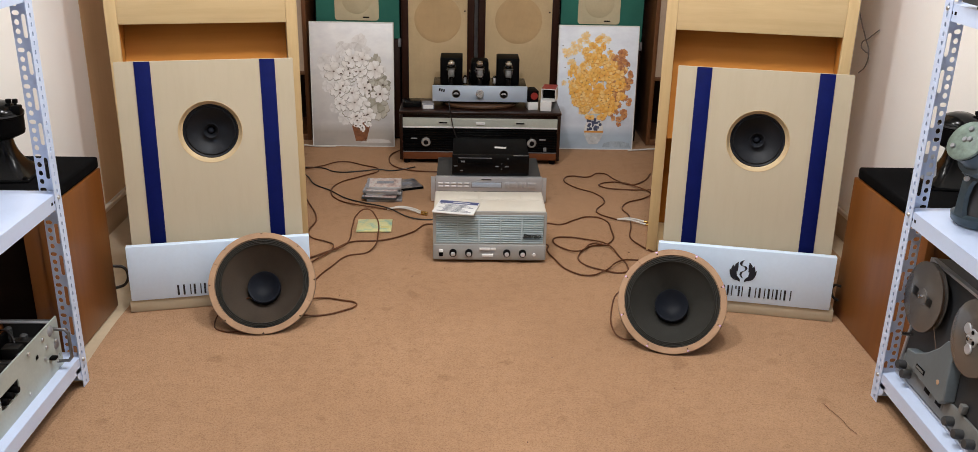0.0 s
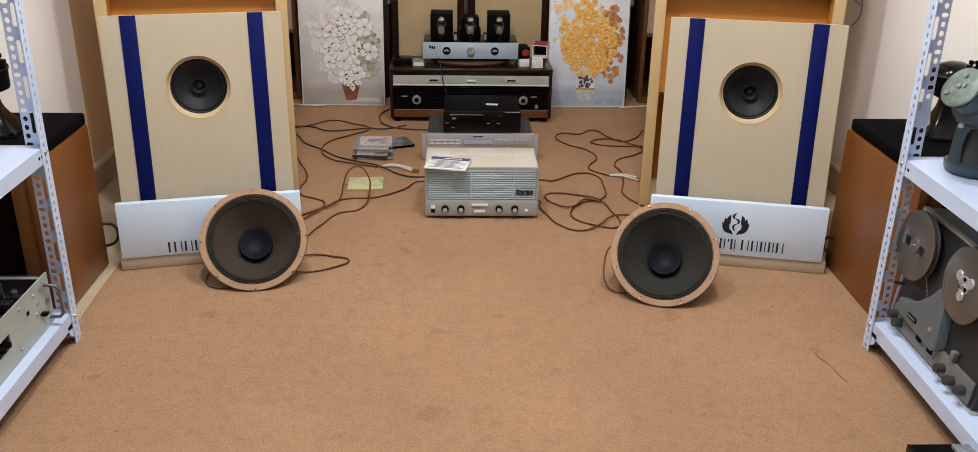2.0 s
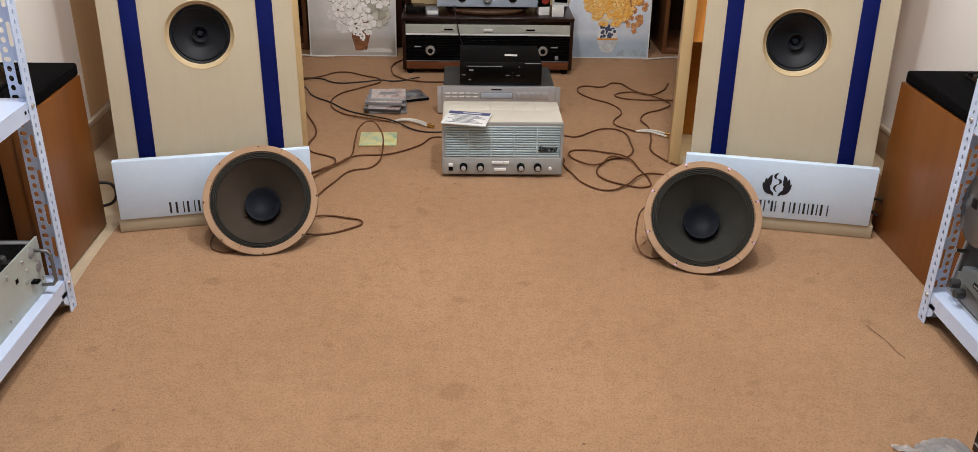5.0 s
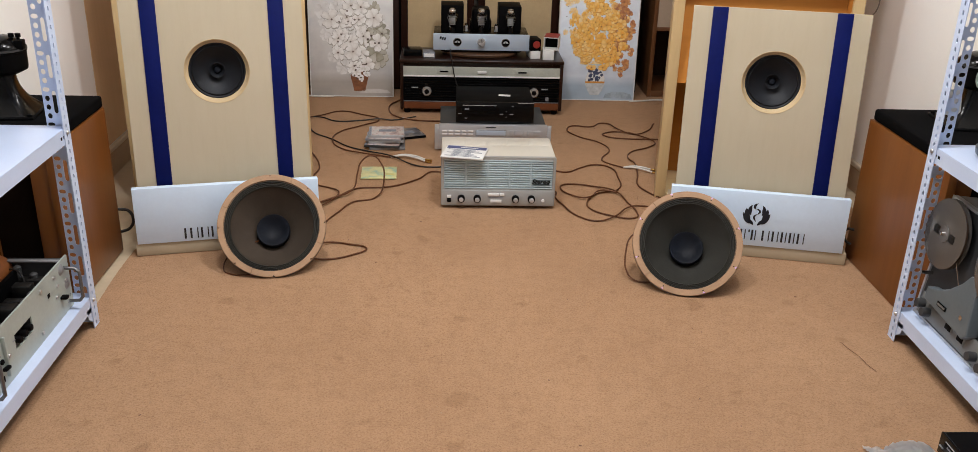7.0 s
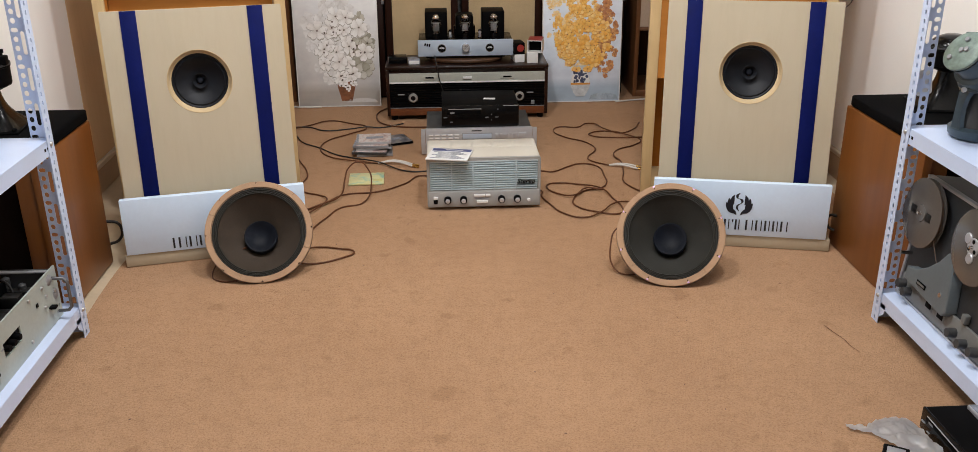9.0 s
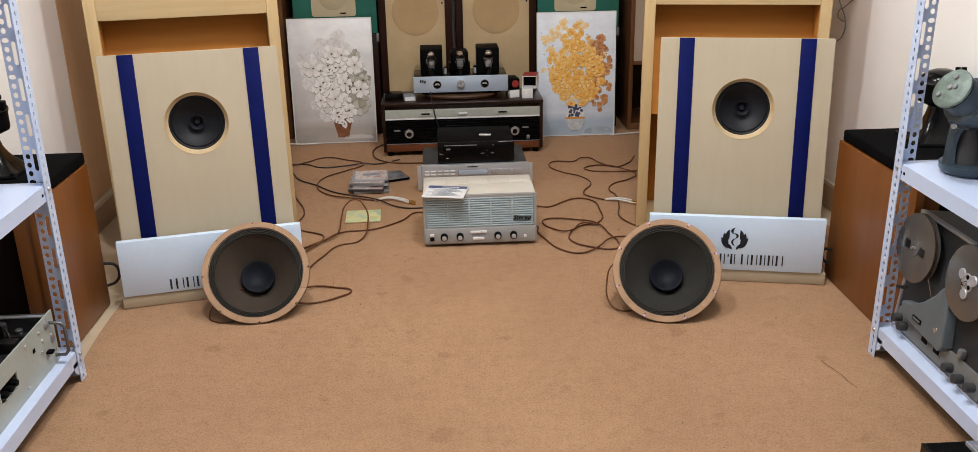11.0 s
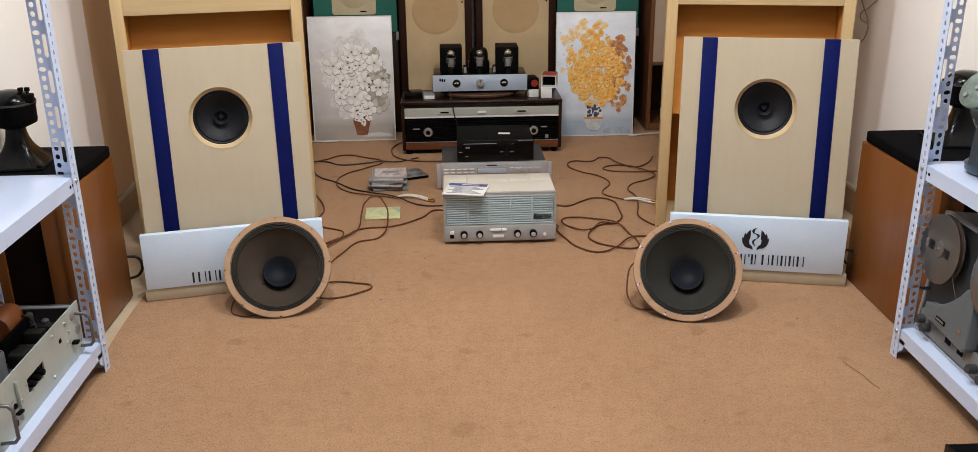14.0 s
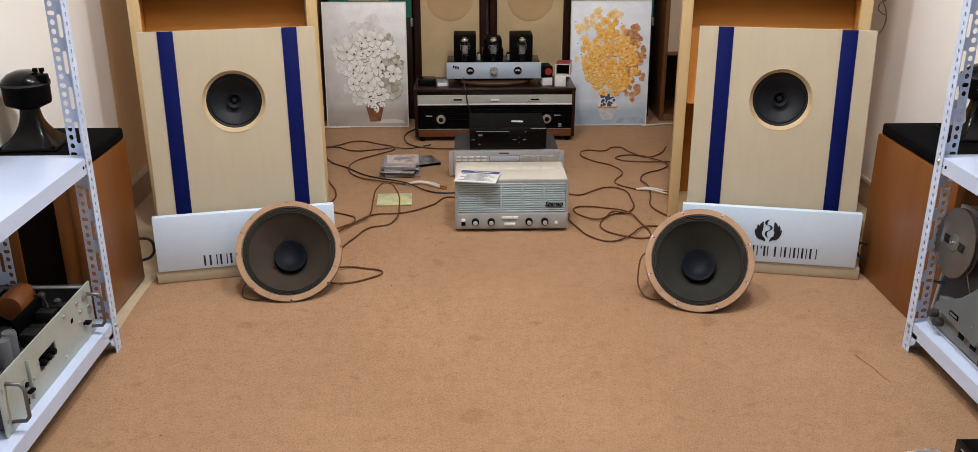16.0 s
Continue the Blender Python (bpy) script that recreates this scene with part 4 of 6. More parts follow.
def tape_recorder(m, label):
    t = thing("tape_recorder", label, "tape recorder", m)
    W, H = 0.42, 0.318
    part("case", slab(0, W, 0.012, 0.150, 0.0, H, 0.004), M_RECORDER_L, t)
    part("deck", slab(0.008, W - 0.008, 0.0, 0.013, 0.006, H - 0.006, 0.002), M_RECORDER, t, "dark grey deck plate")
    part("trim", slab(0.0, W, -0.004, 0.011, 0.0, 0.007, 0.001), M_SILVER, t)
    part("trim", slab(0.0, 0.009, -0.004, 0.011, 0.008, H, 0.001), M_SILVER, t)
    part("trim", slab(0.0095, W, -0.004, 0.011, H - 0.007, H, 0.001), M_SILVER, t)
    part("control_strip", slab(0.02, W - 0.02, -0.008, -0.0005, 0.012, 0.066, 0.002), M_RECORDER_L, t, "pale grey control strip")
    reel(t, 0.0625, 0.238, True)
    reel(t, 0.292, 0.246, False)
    cover = [(0.068, 0.072), (0.246, 0.060), (0.258, 0.072), (0.236, 0.185), (0.226, 0.196), (0.210, 0.192), (0.190, 0.165), (0.150, 0.130), (0.105, 0.105), (0.068, 0.097)]
    hc = part("head_cover", plate([cover], 0.030, pose(0, -0.015, 0), 0.004), M_RECORDER_B, t, "blue-grey moulded head cover")
    part("badge", slab(0.125, 0.165, -0.0322, -0.0300, 0.080, 0.091, 0.0005), M_BLACK, hc)
    part("badge", slab(0.129, 0.161, -0.0330, -0.0315, 0.083, 0.088, 0.0002), M_RECORDER_L, hc)
    for kx, kz in ((0.040, 0.042), (0.070, 0.032), (0.285, 0.034), (0.330, 0.030), (0.375, 0.034)):
        part("knob", knob(0.0115, 0.020, front(kx, -0.008, kz)), M_CASE_DARK, t, "dark grey control knob")
    for kx in (0.145, 0.200):
        part("meter", slab(kx, kx + 0.036, -0.0095, -0.007, 0.030, 0.054, 0.001), M_RECORDER_L, t)
        part("meter_window", slab(kx + 0.005, kx + 0.031, -0.0102, -0.0092, 0.034, 0.050, 0.0004), M_BLACK, t)
    part("guide", lathe([(0, 0.03), (0.006, 0.03), (0.006, 0.0), (0, 0)], front(0.225, -0.002, 0.098), None, 16), M_CHROME, t)
    part("guide", lathe([(0, 0.03), (0.005, 0.03), (0.005, 0.0), (0, 0)], front(0.022, -0.002, 0.118), None, 16), M_CHROME, t)
    part("guide", lathe([(0, 0.02), (0.009, 0.02), (0.009, 0.0), (0, 0)], front(0.24, -0.002, 0.082), None, 16), M_BLACK, t)
    part("key", slab(0.30, 0.316, -0.016, -0.001, 0.07, 0.092, 0.003), M_RECORDER_L, t)
    part("tape", wire([(0.125, -0.026, 0.205), (0.225, -0.028, 0.098)], 0.0008, 2, False, "poly"), M_TAPE_BROWN, t)
    part("tape", wire([(0.25, -0.026, 0.18), (0.228, -0.028, 0.098)], 0.0008, 2, False, "poly"), M_TAPE_BROWN, t)
    part("handle", wire([(0.14, 0.1, H + 0.001), (0.15, 0.1, H + 0.014), (0.29, 0.1, H + 0.014), (0.3, 0.1, H + 0.001)], 0.005, 3, False, "poly"), M_BLACK, t)
    return t


tape_recorder(pose(1.108, 2.045, 0.0857, 0, 0, -90) @ pose(0, 0, 0, -6), "grey reel-to-reel tape recorder standing upright on a steel shelf")


def cast_driver(m, label):
    """A blue-grey cast driver tipped on its yoke, with a pale bolted cap."""
    t = thing("cast_driver", label, "speaker driver", m)
    way = Vector((-0.84, -0.20, 0.56))
    tilt = Matrix.Translation((-0.058, -0.015, 0.20)) @ way.to_track_quat("Z", "Y").to_matrix().to_4x4()
    part("body", lathe([(0.0, -0.10), (0.034, -0.10), (0.047, -0.085), (0.052, -0.06), (0.046, -0.04), (0.043, -0.02), (0.043, 0.0), (0.045, 0.010), (0.0, 0.012)], tilt, None, 44), M_HORN_BLUE, t)
    part("cap", lathe([(0.0445, 0.0125), (0.0465, 0.015), (0.0465, 0.020), (0.043, 0.023), (0.0, 0.024)], tilt, None, 44), M_CAP_GREEN, t, "pale green bolted cap")
    for rr, a in ((0.0, 0), (0.012, 20), (0.026, 95), (0.028, 230)):
        a = radians(a)
        part("cap_bolt", knob(0.0058, 0.005, tilt @ pose(rr * math.cos(a), rr * math.sin(a), 0.0235), None, 12), M_SILVER_D, t)
    part("collar", lathe([(0.047, -0.048), (0.055, -0.046), (0.055, -0.034), (0.047, -0.032), (0.044, -0.03)], tilt, None, 44), M_HORN_BLUE, t)
    axis = pose(0.018, 0.03, 0.0)
    part("horn_mouth", lathe([(0.040, 0.0), (0.050, 0.002), (0.058, 0.010), (0.060, 0.024), (0.052, 0.030), (0.0, 0.030)], axis, None, 44), M_HORN_BLUE, t)
    part("phase_plug", lathe([(0.046, 0.029), (0.040, 0.06), (0.030, 0.10), (0.026, 0.118), (0.0, 0.118)], axis, None, 36), M_CASE_DARK, t, "dark inner throat")
    for k in range(4):
        a = math.degrees(math.atan2(-0.03, -0.018)) + 42 + 90 * k
        bm = bmesh.new()
        rows = []
        for z, r, w in ((0.020, 0.056, 0.019), (0.045, 0.0575, 0.014), (0.075, 0.057, 0.0125), (0.10, 0.053, 0.015), (0.120, 0.045, 0.022)):
            rows.append([bm.verts.new(p) for p in ((r - 0.010, -w, z), (r, -w * 0.8, z), (r, w * 0.8, z), (r - 0.010, w, z))])
        for p, q in zip(rows, rows[1:]):
            for i in range(4):
                bm.faces.new((p[i], p[(i + 1) % 4], q[(i + 1) % 4], q[i]))
        bm.faces.new(rows[0])
        bm.faces.new(rows[-1])
        bm.transform(axis @ pose(0, 0, 0, 0, 0, a))
        part("arm", bm, M_HORN_BLUE, t, "", 60)
    part("shoulder", lathe([(0.0, 0.112), (0.046, 0.112), (0.053, 0.118), (0.054, 0.128), (0.046, 0.142), (0.030, 0.152), (0.0, 0.156)], axis, None, 44), M_HORN_BLUE, t)
    part("flange_ear", slab(-0.070, -0.030, -0.012, 0.012, 0.116, 0.126, 0.004, axis @ pose(0, 0, 0, 0, 0, 40)), M_HORN_BLUE, t)
    part("flange_screw", knob(0.006, 0.006, pose(-0.058, -0.02, 0.125, 70), None, 12), M_BOLT, t)
    return t


cast_driver(pose(1.160, 1.925, 0.5215, 0, 0, 0), "blue-grey cast horn driver with a pale green cap on a shelf")


# ---------- the row of equipment in the middle ----------
def valve_receiver(m, label):
    """A cream enamelled cabinet with louvred front and a row of controls."""
    t = thing("cream_amplifier", label, "amplifier", m)
    W, D, H = 0.385, 0.225, 0.18
    part("case", slab(0, W, 0.008, D, 0.010, H, 0.006, None, None, 3), M_CREAM, t)
    part("front_rim", plate([rect_pts(0, W, 0.008, H + 0.001, 0.006), rect_pts(0.008, W - 0.008, 0.066, H - 0.008, 0.004)], 0.012, pose(0, 0.004, 0), 0.001), M_RIM, t, "grey front rim")
    part("grille_back", slab(0.008, W - 0.008, 0.005, 0.0075, 0.066, H - 0.008), M_GRILLE_B, t)
    n = 13
    for k in range(n):
        z = 0.072 + k * (H - 0.008 - 0.074) / (n - 1)
        part("louvre", slab(0.010, W - 0.010, -0.003, 0.004, z - 0.0026, z + 0.0018, 0.0008, None, None, 1), M_GRILLE_B, t, "blue-grey louvre bar" if k == 0 else "")
    for k in range(1, 5):
        part("divider", slab(0.01 + k * 0.073 - 0.0022, 0.01 + k * 0.073 + 0.0022, -0.0032, 0.003, 0.068, H - 0.01, 0.0006), M_GRILLE_B, t)
    part("badge", lettering("Stereo", 0.023, pose(0.304, -0.0042, 0.0895), 0.35), M_BLACK, t, "black script word")
    part("badge_line", slab(0.310, 0.364, -0.0052, -0.0040, 0.0865, 0.0880), M_BLACK, t)
    part("control_panel", slab(0.004, W - 0.004, -0.006, 0.004, 0.010, 0.064, 0.0015), M_PANEL, t, "grey satin control panel")
    for kx in (0.068, 0.122, 0.252, 0.306):
        kn = part("knob", knob(0.0125, 0.016, front(kx, -0.006, 0.036)), M_BLACK, t, "black knob with metal cap")
        part("knob_cap", knob(0.008, 0.003, front(kx, -0.0225, 0.036)), M_SILVER, kn)
    part("switch", slab(0.020, 0.034, -0.010, -0.005, 0.022, 0.036, 0.001), M_BLACK, t)
    part("switch", slab(0.020, 0.034, -0.011, -0.005, 0.037, 0.047, 0.001), M_WHITE, t)
    for x0, x1, z0, z1 in ((0.158, 0.196, 0.046, 0.054), (0.198, 0.214, 0.046, 0.054), (0.167, 0.205, 0.022, 0.031)):
        part("key", slab(x0, x1, -0.010, -0.005, z0, z1, 0.001), M_WHITE, t)
    part("print", slab(0.162, 0.21, -0.0068, -0.0058, 0.037, 0.041), M_GREY_PRINT, t)
    part("lamp", knob(0.0055, 0.005, front(0.346, -0.006, 0.03), None, 14), M_WHITE, t)
    for k in range(5):
        part("vent_panel", slab(0.015 + k * 0.073, 0.08 + k * 0.073, 0.13, 0.2, H - 0.0002, H + 0.0012, 0.0005), M_CREAM, t)
    for fx in (0.03, W - 0.03):
        for fy in (0.03, D - 0.03):
            part("foot", knob(0.01, 0.0105, pose(fx, fy, -0.0005), None, 14), M_BLACK, t)
    return t


valve_receiver(pose(-0.101, 2.936, 0.001), "cream enamel valve amplifier with grey-blue louvres on the carpet")

t = thing("leaflet", "folded white leaflet with a blue band on a cream amplifier", "leaflet", pose(-0.105, 2.918, 0.1855, 0, 0, -12))
part("sheet", slab(0, 0.142, 0, 0.12, 0, 0.0045, 0.001), M_WHITE, t)
part("band", slab(0.004, 0.138, 0.092, 0.117, 0.0042, 0.0052), M_BLUE_PAPER, t)
for k in range(7):
    part("print_line", slab(0.03 if k % 3 else 0.012, 0.13 - 0.012 * (k % 4), 0.012 + 0.011 * k, 0.017 + 0.011 * k, 0.0044, 0.0051), M_GREY_PRINT, t)
part("print_line", slab(0.05, 0.11, 0.101, 0.107, 0.0052, 0.0057), M_WHITE, t)


def tuner(m, label):
    t = thing("silver_tuner", label, "tuner", m)
    W, H, D = 0.430, 0.108, 0.28
    part("case", slab(0.004, W - 0.004, 0.02, D, 0.012, H, 0.002), M_CASE_DARK, t, "dark grey metal case")
    part("front_panel", slab(0, W, 0, 0.02, 0.006, H + 0.001, 0.002), M_SILVER, t)
    for x0 in (-0.018, W + 0.001):
        part("rack_ear", slab(x0, x0 + 0.017, 0.003, 0.009, 0.004, H, 0.001), M_SILVER, t)
    part("dial", slab(0.145, 0.268, -0.002, 0.001, 0.064, 0.090, 0.0005), M_SILVER_D, t)
    part("dial_glass", slab(0.148, 0.265, -0.003, -0.001, 0.067, 0.087, 0.0005), M_BLUE_SILVER, t)
    for r in range(2):
        for k in range(5):
            part("key", slab(0.012 + k * 0.026, 0.03 + k * 0.026, -0.004, 0.001, 0.068 + r * 0.013, 0.073 + r * 0.013, 0.001), M_WHITE, t)
    for x0, x1 in ((0.28, 0.296), (0.3, 0.326), (0.333, 0.348), (0.352, 0.367), (0.374, 0.404)):
        part("key", slab(x0, x1, -0.005, 0.001, 0.066, 0.088, 0.001), M_SILVER, t)
    part("badge", slab(0.185, 0.225, -0.001, 0.001, 0.097, 0.101), M_BLACK, t)
    part("slot", slab(0.01, W - 0.01, -0.0015, 0.001, 0.030, 0.050), M_BLACK, t)
    for fx in (0.04, W - 0.04):
        for fy in (0.04, D - 0.04):
            part("foot", knob(0.014, 0.0125, pose(fx, fy, -0.0005), None, 14), M_BLACK, t)
    return t


tuner(pose(-0.113, 3.545, 0.001), "silver rack-mounted tuner with dark case on the carpet")


def disc_player(m, label, W, D, H):
    t = thing("disc_player", label, "disc player", m)
    part("case", slab(0, W, 0.006, D, 0.006, H, 0.002), M_BLACK, t)
    part("front_panel", slab(-0.001, W + 0.001, 0, 0.0065, 0.004, H, 0.0015), M_BLACK_GLOSS, t)
    part("tray", slab(0.02, 0.155, -0.002, 0.001, H * 0.6, H * 0.8, 0.001), M_BLACK, t)
    part("tray_line", slab(0.025, 0.158, -0.003, -0.001, H * 0.84, H * 0.86), M_SILVER, t)
    part("edge_line", slab(W - 0.063, W - 0.002, -0.001, 0.001, H - 0.003, H - 0.001), M_SILVER, t)
    for x0, x1, z in ((0.006, 0.02, 0.46), (0.172, 0.186, 0.45), (0.212, 0.226, 0.45), (0.196, 0.199, 0.58), (0.196, 0.199, 0.32), (0.032, 0.042, 0.25), (0.22, 0.226, 0.82)):
        part("key", slab(x0, x1, -0.003, 0.0, H * z - 0.001, H * z + 0.0015, 0.0005), M_SILVER_D, t)
    part("display", slab(0.033, 0.05, -0.0025, -0.0015, H * 0.64, H * 0.72), M_SILVER_D, t)
    for fx in (0.03, W - 0.03):
        for fy in (0.03, D - 0.03):
            part("foot", knob(0.012, 0.0065, pose(fx, fy, 0), None, 14), M_BLACK, t)
    return t


disc_player(pose(-0.045, 3.562, 0.1110), "black disc player stacked on a silver tuner", 0.307, 0.25, 0.088)
t = thing("paper_slip", "small white paper slip on a black disc player", "paper", pose(0.125, 3.66, 0.1986, 0, 0, -8))
part("sheet", slab(0, 0.048, 0, 0.02, 0, 0.0012, 0.0003, pose(0, 0, 0, 4)), M_WHITE, t)


def table_radio(m, label):
    """A wide old radio: dark gloss wood, cream dial strip, ribbed black front, two chrome knobs."""
    t = thing("table_radio", label, "radio", m)
    W, D, H = 0.73, 0.26, 0.247
    part("case", slab(0, W, 0.014, D, 0.03, H - 0.014, 0.004), M_CONS, t)
    part("top", slab(-0.002, W + 0.002, -0.004, D, H - 0.014, H, 0.004, None, None, 3), M_CONS, t, "glossy dark wood top")
    part("side_cheek", slab(0, 0.014, 0, 0.014, 0.02, H - 0.015, 0.002), M_CONS, t)
    part("side_cheek", slab(W - 0.014, W, 0, 0.014, 0.02, H - 0.015, 0.002), M_CONS, t)
    part("dial_strip", slab(0.0145, W - 0.0145, 0.003, 0.0135, 0.17, 0.215, 0.001), M_DIAL, t, "cream ribbed dial strip")
    n = 118
    bm = bmesh.new()
    for k in range(n):
        x = 0.02 + k * (W - 0.04) / (n - 1)
        slab(x - 0.0016, x + 0.0016, 0.0015, 0.0034, 0.180, 0.211, 0, None, bm)
    tagged(part("ribs", bm, M_DIAL, t), kind="stuff")
    part("sill_line", slab(0.0145, W - 0.0145, -0.001, 0.0032, 0.1705, 0.177, 0.001), M_WHITE, t)
    for x0 in (0.165, 0.515):
        part("dial_window", slab(x0, x0 + 0.06, -0.001, 0.0015, 0.186, 0.204, 0.002), M_DIAL, t)
        part("pointer_slot", slab(x0 + 0.012, x0 + 0.05, -0.002, 0.0, 0.192, 0.199, 0.001), M_BLACK, t)
    part("switch", slab(0.345, 0.385, -0.006, 0.0, 0.189, 0.2, 0.002), M_WHITE, t)
    part("grille", slab(0.0145, W - 0.0145, 0.006, 0.0138, 0.06, 0.166), M_BLACK, t, "ribbed black speaker front")
    for k in range(9):
        z = 0.068 + k * 0.0115
        part("rib", slab(0.016, W - 0.016, 0.002, 0.0065, z - 0.0022, z + 0.0022, 0.001, None, None, 1), M_BLACK_GLOSS, t)
    for kx in (0.119, 0.601):
        kn = part("knob", lathe([(0, 0.016), (0.010, 0.016), (0.012, 0.013), (0.012, 0.004), (0.027, 0.003), (0.027, 0), (0, 0)], front(kx, 0.002, 0.106), None, 28), M_BLACK_GLOSS, t)
        part("knob_ring", lathe([(0.011, 0.0165), (0.0175, 0.0165), (0.0215, 0.010), (0.0195, 0.003)], front(kx, 0.002, 0.106), None, 28), M_POLISHED, kn, "chrome knob ring")
    for x0 in (0.05, 0.635):
        part("emblem", slab(x0, x0 + 0.03, 0.0, 0.004, 0.117, 0.123, 0.002), M_SILVER_D, t)
    part("emblem", slab(0.655, 0.67, 0.0, 0.003, 0.066, 0.084, 0.003), M_SILVER_D, t)
    part("bottom_rail", slab(0.0145, W - 0.0145, 0.004, 0.0135, 0.022, 0.056, 0.002), M_CONS_RED, t, "red-brown bottom rail")
    part("bottom_line", slab(0.0145, W - 0.0145, 0.002, 0.0055, 0.0565, 0.059), M_SILVER_D, t)
    for fx in (0.03, W - 0.03):
        for fy in (0.03, D - 0.03):
            part("foot", lathe([(0, 0), (0.014, 0), (0.018, 0.03), (0, 0.03)], pose(fx, fy, 0), None, 14), M_BLACK, t)
    return t


table_radio(pose(-0.292, 4.078, 0.0005), "wide dark-wood table radio with cream dial strip on the carpet")


def valve_amplifier(m, label):
    t = thing("valve_amplifier", label, "amplifier", m)
    W, D = 0.432, 0.2
    part("front_panel", slab(0, W, 0, 0.012, 0.0, 0.073, 0.002), M_BLUE_SILVER, t, "pale blue-silver front panel")
    part("chassis", slab(0.003, W - 0.003, 0.012, D, 0.004, 0.070, 0.002), M_BLACK_GLOSS, t, "black gloss chassis")
    for fx in (0.05, W - 0.05):
        for fy in (0.04, D - 0.03):
            part("foot", knob(0.016, 0.0155, pose(fx, fy, -0.0115), None, 18), M_BLACK, t)
    kn = part("knob", lathe([(0, 0.02), (0.015, 0.02), (0.0175, 0.016), (0.019, 0.0), (0, 0)], front(0.216, 0, 0.038), None, 28), M_POLISHED, t, "large chrome volume knob")
    part("marker", slab(0.215, 0.217, -0.0215, -0.019, 0.045, 0.054), M_BLACK, kn)
    for kx in (0.108, 0.325):
        me = part("meter", lathe([(0, 0.0015), (0.0165, 0.0015), (0.018, 0.0), (0.018, -0.002)], front(kx, 0, 0.036), None, 28), M_BLACK, t)
        part("meter_rim", lathe([(0.0165, 0.0012), (0.0180, 0.0028), (0.0195, 0.0012), (0.0195, 0.0)], front(kx, 0, 0.036), None, 28), M_POLISHED, me)
        part("meter_face", plate([[(kx + 0.0125 * math.cos(radians(15 + 15 * j)), 0.031 + 0.0125 * math.sin(radians(15 + 15 * j))) for j in range(11)]], 0.001, pose(0, -0.0022, 0)), M_SILVER, me)
        part("needle", slab(kx - 0.001, kx + 0.001, -0.0034, -0.0028, 0.032, 0.042), M_BLACK, me)
    for k in range(3):
        part("badge", slab(0.006 + 0.010 * k, 0.013 + 0.010 * k, -0.001, 0.001, 0.051, 0.064, 0.0005, pose(0.012, 0, 0, 0, 12, 0)), M_BLACK, t)
    for x0, x1, h, y0 in ((0.034, 0.136, 0.118, 0.06), (0.174, 0.256, 0.100, 0.085), (0.294, 0.396, 0.118, 0.06)):
        part("transformer_cover", slab(x0, x1, y0, D - 0.01, 0.0705, 0.070 + h, 0.004 if h > 0.11 else 0.014, None, None, 3), M_BLACK, t, "black transformer cover")
        cx = (x0 + x1) / 2
        if h < 0.11:
            part("cover_band", slab(x0 - 0.008, x1 + 0.008, y0 + 0.02, D - 0.03, 0.0705, 0.118, 0.006), M_BLACK_GLOSS, t)
        v = part("valve", lathe([(0.0, 0.112), (0.011, 0.110), (0.0165, 0.102), (0.0175, 0.092), (0.023, 0.078), (0.022, 0.060), (0.0155, 0.040), (0.0145, 0.028)], pose(cx, 0.034, 0.0705), None, 28), M_BULB, t, "clear glass valve")
        part("valve_base", knob(0.0135, 0.03, pose(cx, 0.034, 0.0705), None, 20), M_BLACK_GLOSS, v)
        part("plate_frame", slab(cx - 0.009, cx + 0.009, 0.029, 0.039, 0.112, 0.142, 0.003), M_SILVER_D, v, "grey metal anode")
        part("mica_disc", knob(0.0125, 0.0015, pose(cx, 0.034, 0.1435), None, 18), M_SILVER, v)
        part("mica_disc", knob(0.010, 0.0015, pose(cx, 0.034, 0.1095), None, 18), M_SILVER, v)
        part("getter", lathe([(0.0150, 0.0), (0.0160, 0.006), (0.0135, 0.012), (0.007, 0.0165), (0, 0.0175)], pose(cx, 0.034, 0.1635), None, 18), M_CHROME, v, "silvered top of the bulb")
    for cx in (0.148, 0.282):
        v = part("small_valve", lathe([(0.0, 0.046), (0.006, 0.044), (0.009, 0.036), (0.009, 0.006)], pose(cx, 0.03, 0.0705), None, 20), M_BULB, t)
        part("plate_frame", slab(cx - 0.004, cx + 0.004, 0.027, 0.033, 0.08, 0.105, 0.001), M_SILVER, v)
    return t


part_t = thing("wooden_plinth", "round brown wooden plinth on a table radio", "plinth", pose(0.07, 4.215, 0.248))
part("disc", lathe([(0, 0), (0.155, 0), (0.168, 0.004), (0.172, 0.012), (0.168, 0.017), (0, 0.017)], Matrix.Diagonal((1.0, 0.6, 1, 1)), None, 48), M_PLINTH, part_t)
valve_amplifier(pose(-0.146, 4.150, 0.2769), "blue-silver valve amplifier with glass valves and black covers")

t = thing("black_case", "small black case on a dark-wood radio", "case", pose(-0.28, 4.14, 0.2476, 0, 0, 4))
part("box", slab(0, 0.085, 0, 0.07, 0, 0.03, 0.005), M_BLACK_GLOSS, t)
t = thing("photo_card", "grey printed card box on a dark-wood radio", "card", pose(-0.19, 4.12, 0.2476, 0, 0, 3))
part("box", slab(0, 0.052, 0, 0.08, 0, 0.02, 0.002), M_GREY_PRINT, t)
part("face", slab(0.004, 0.048, -0.001, 0.001, 0.002, 0.018), M_WHITE, t)


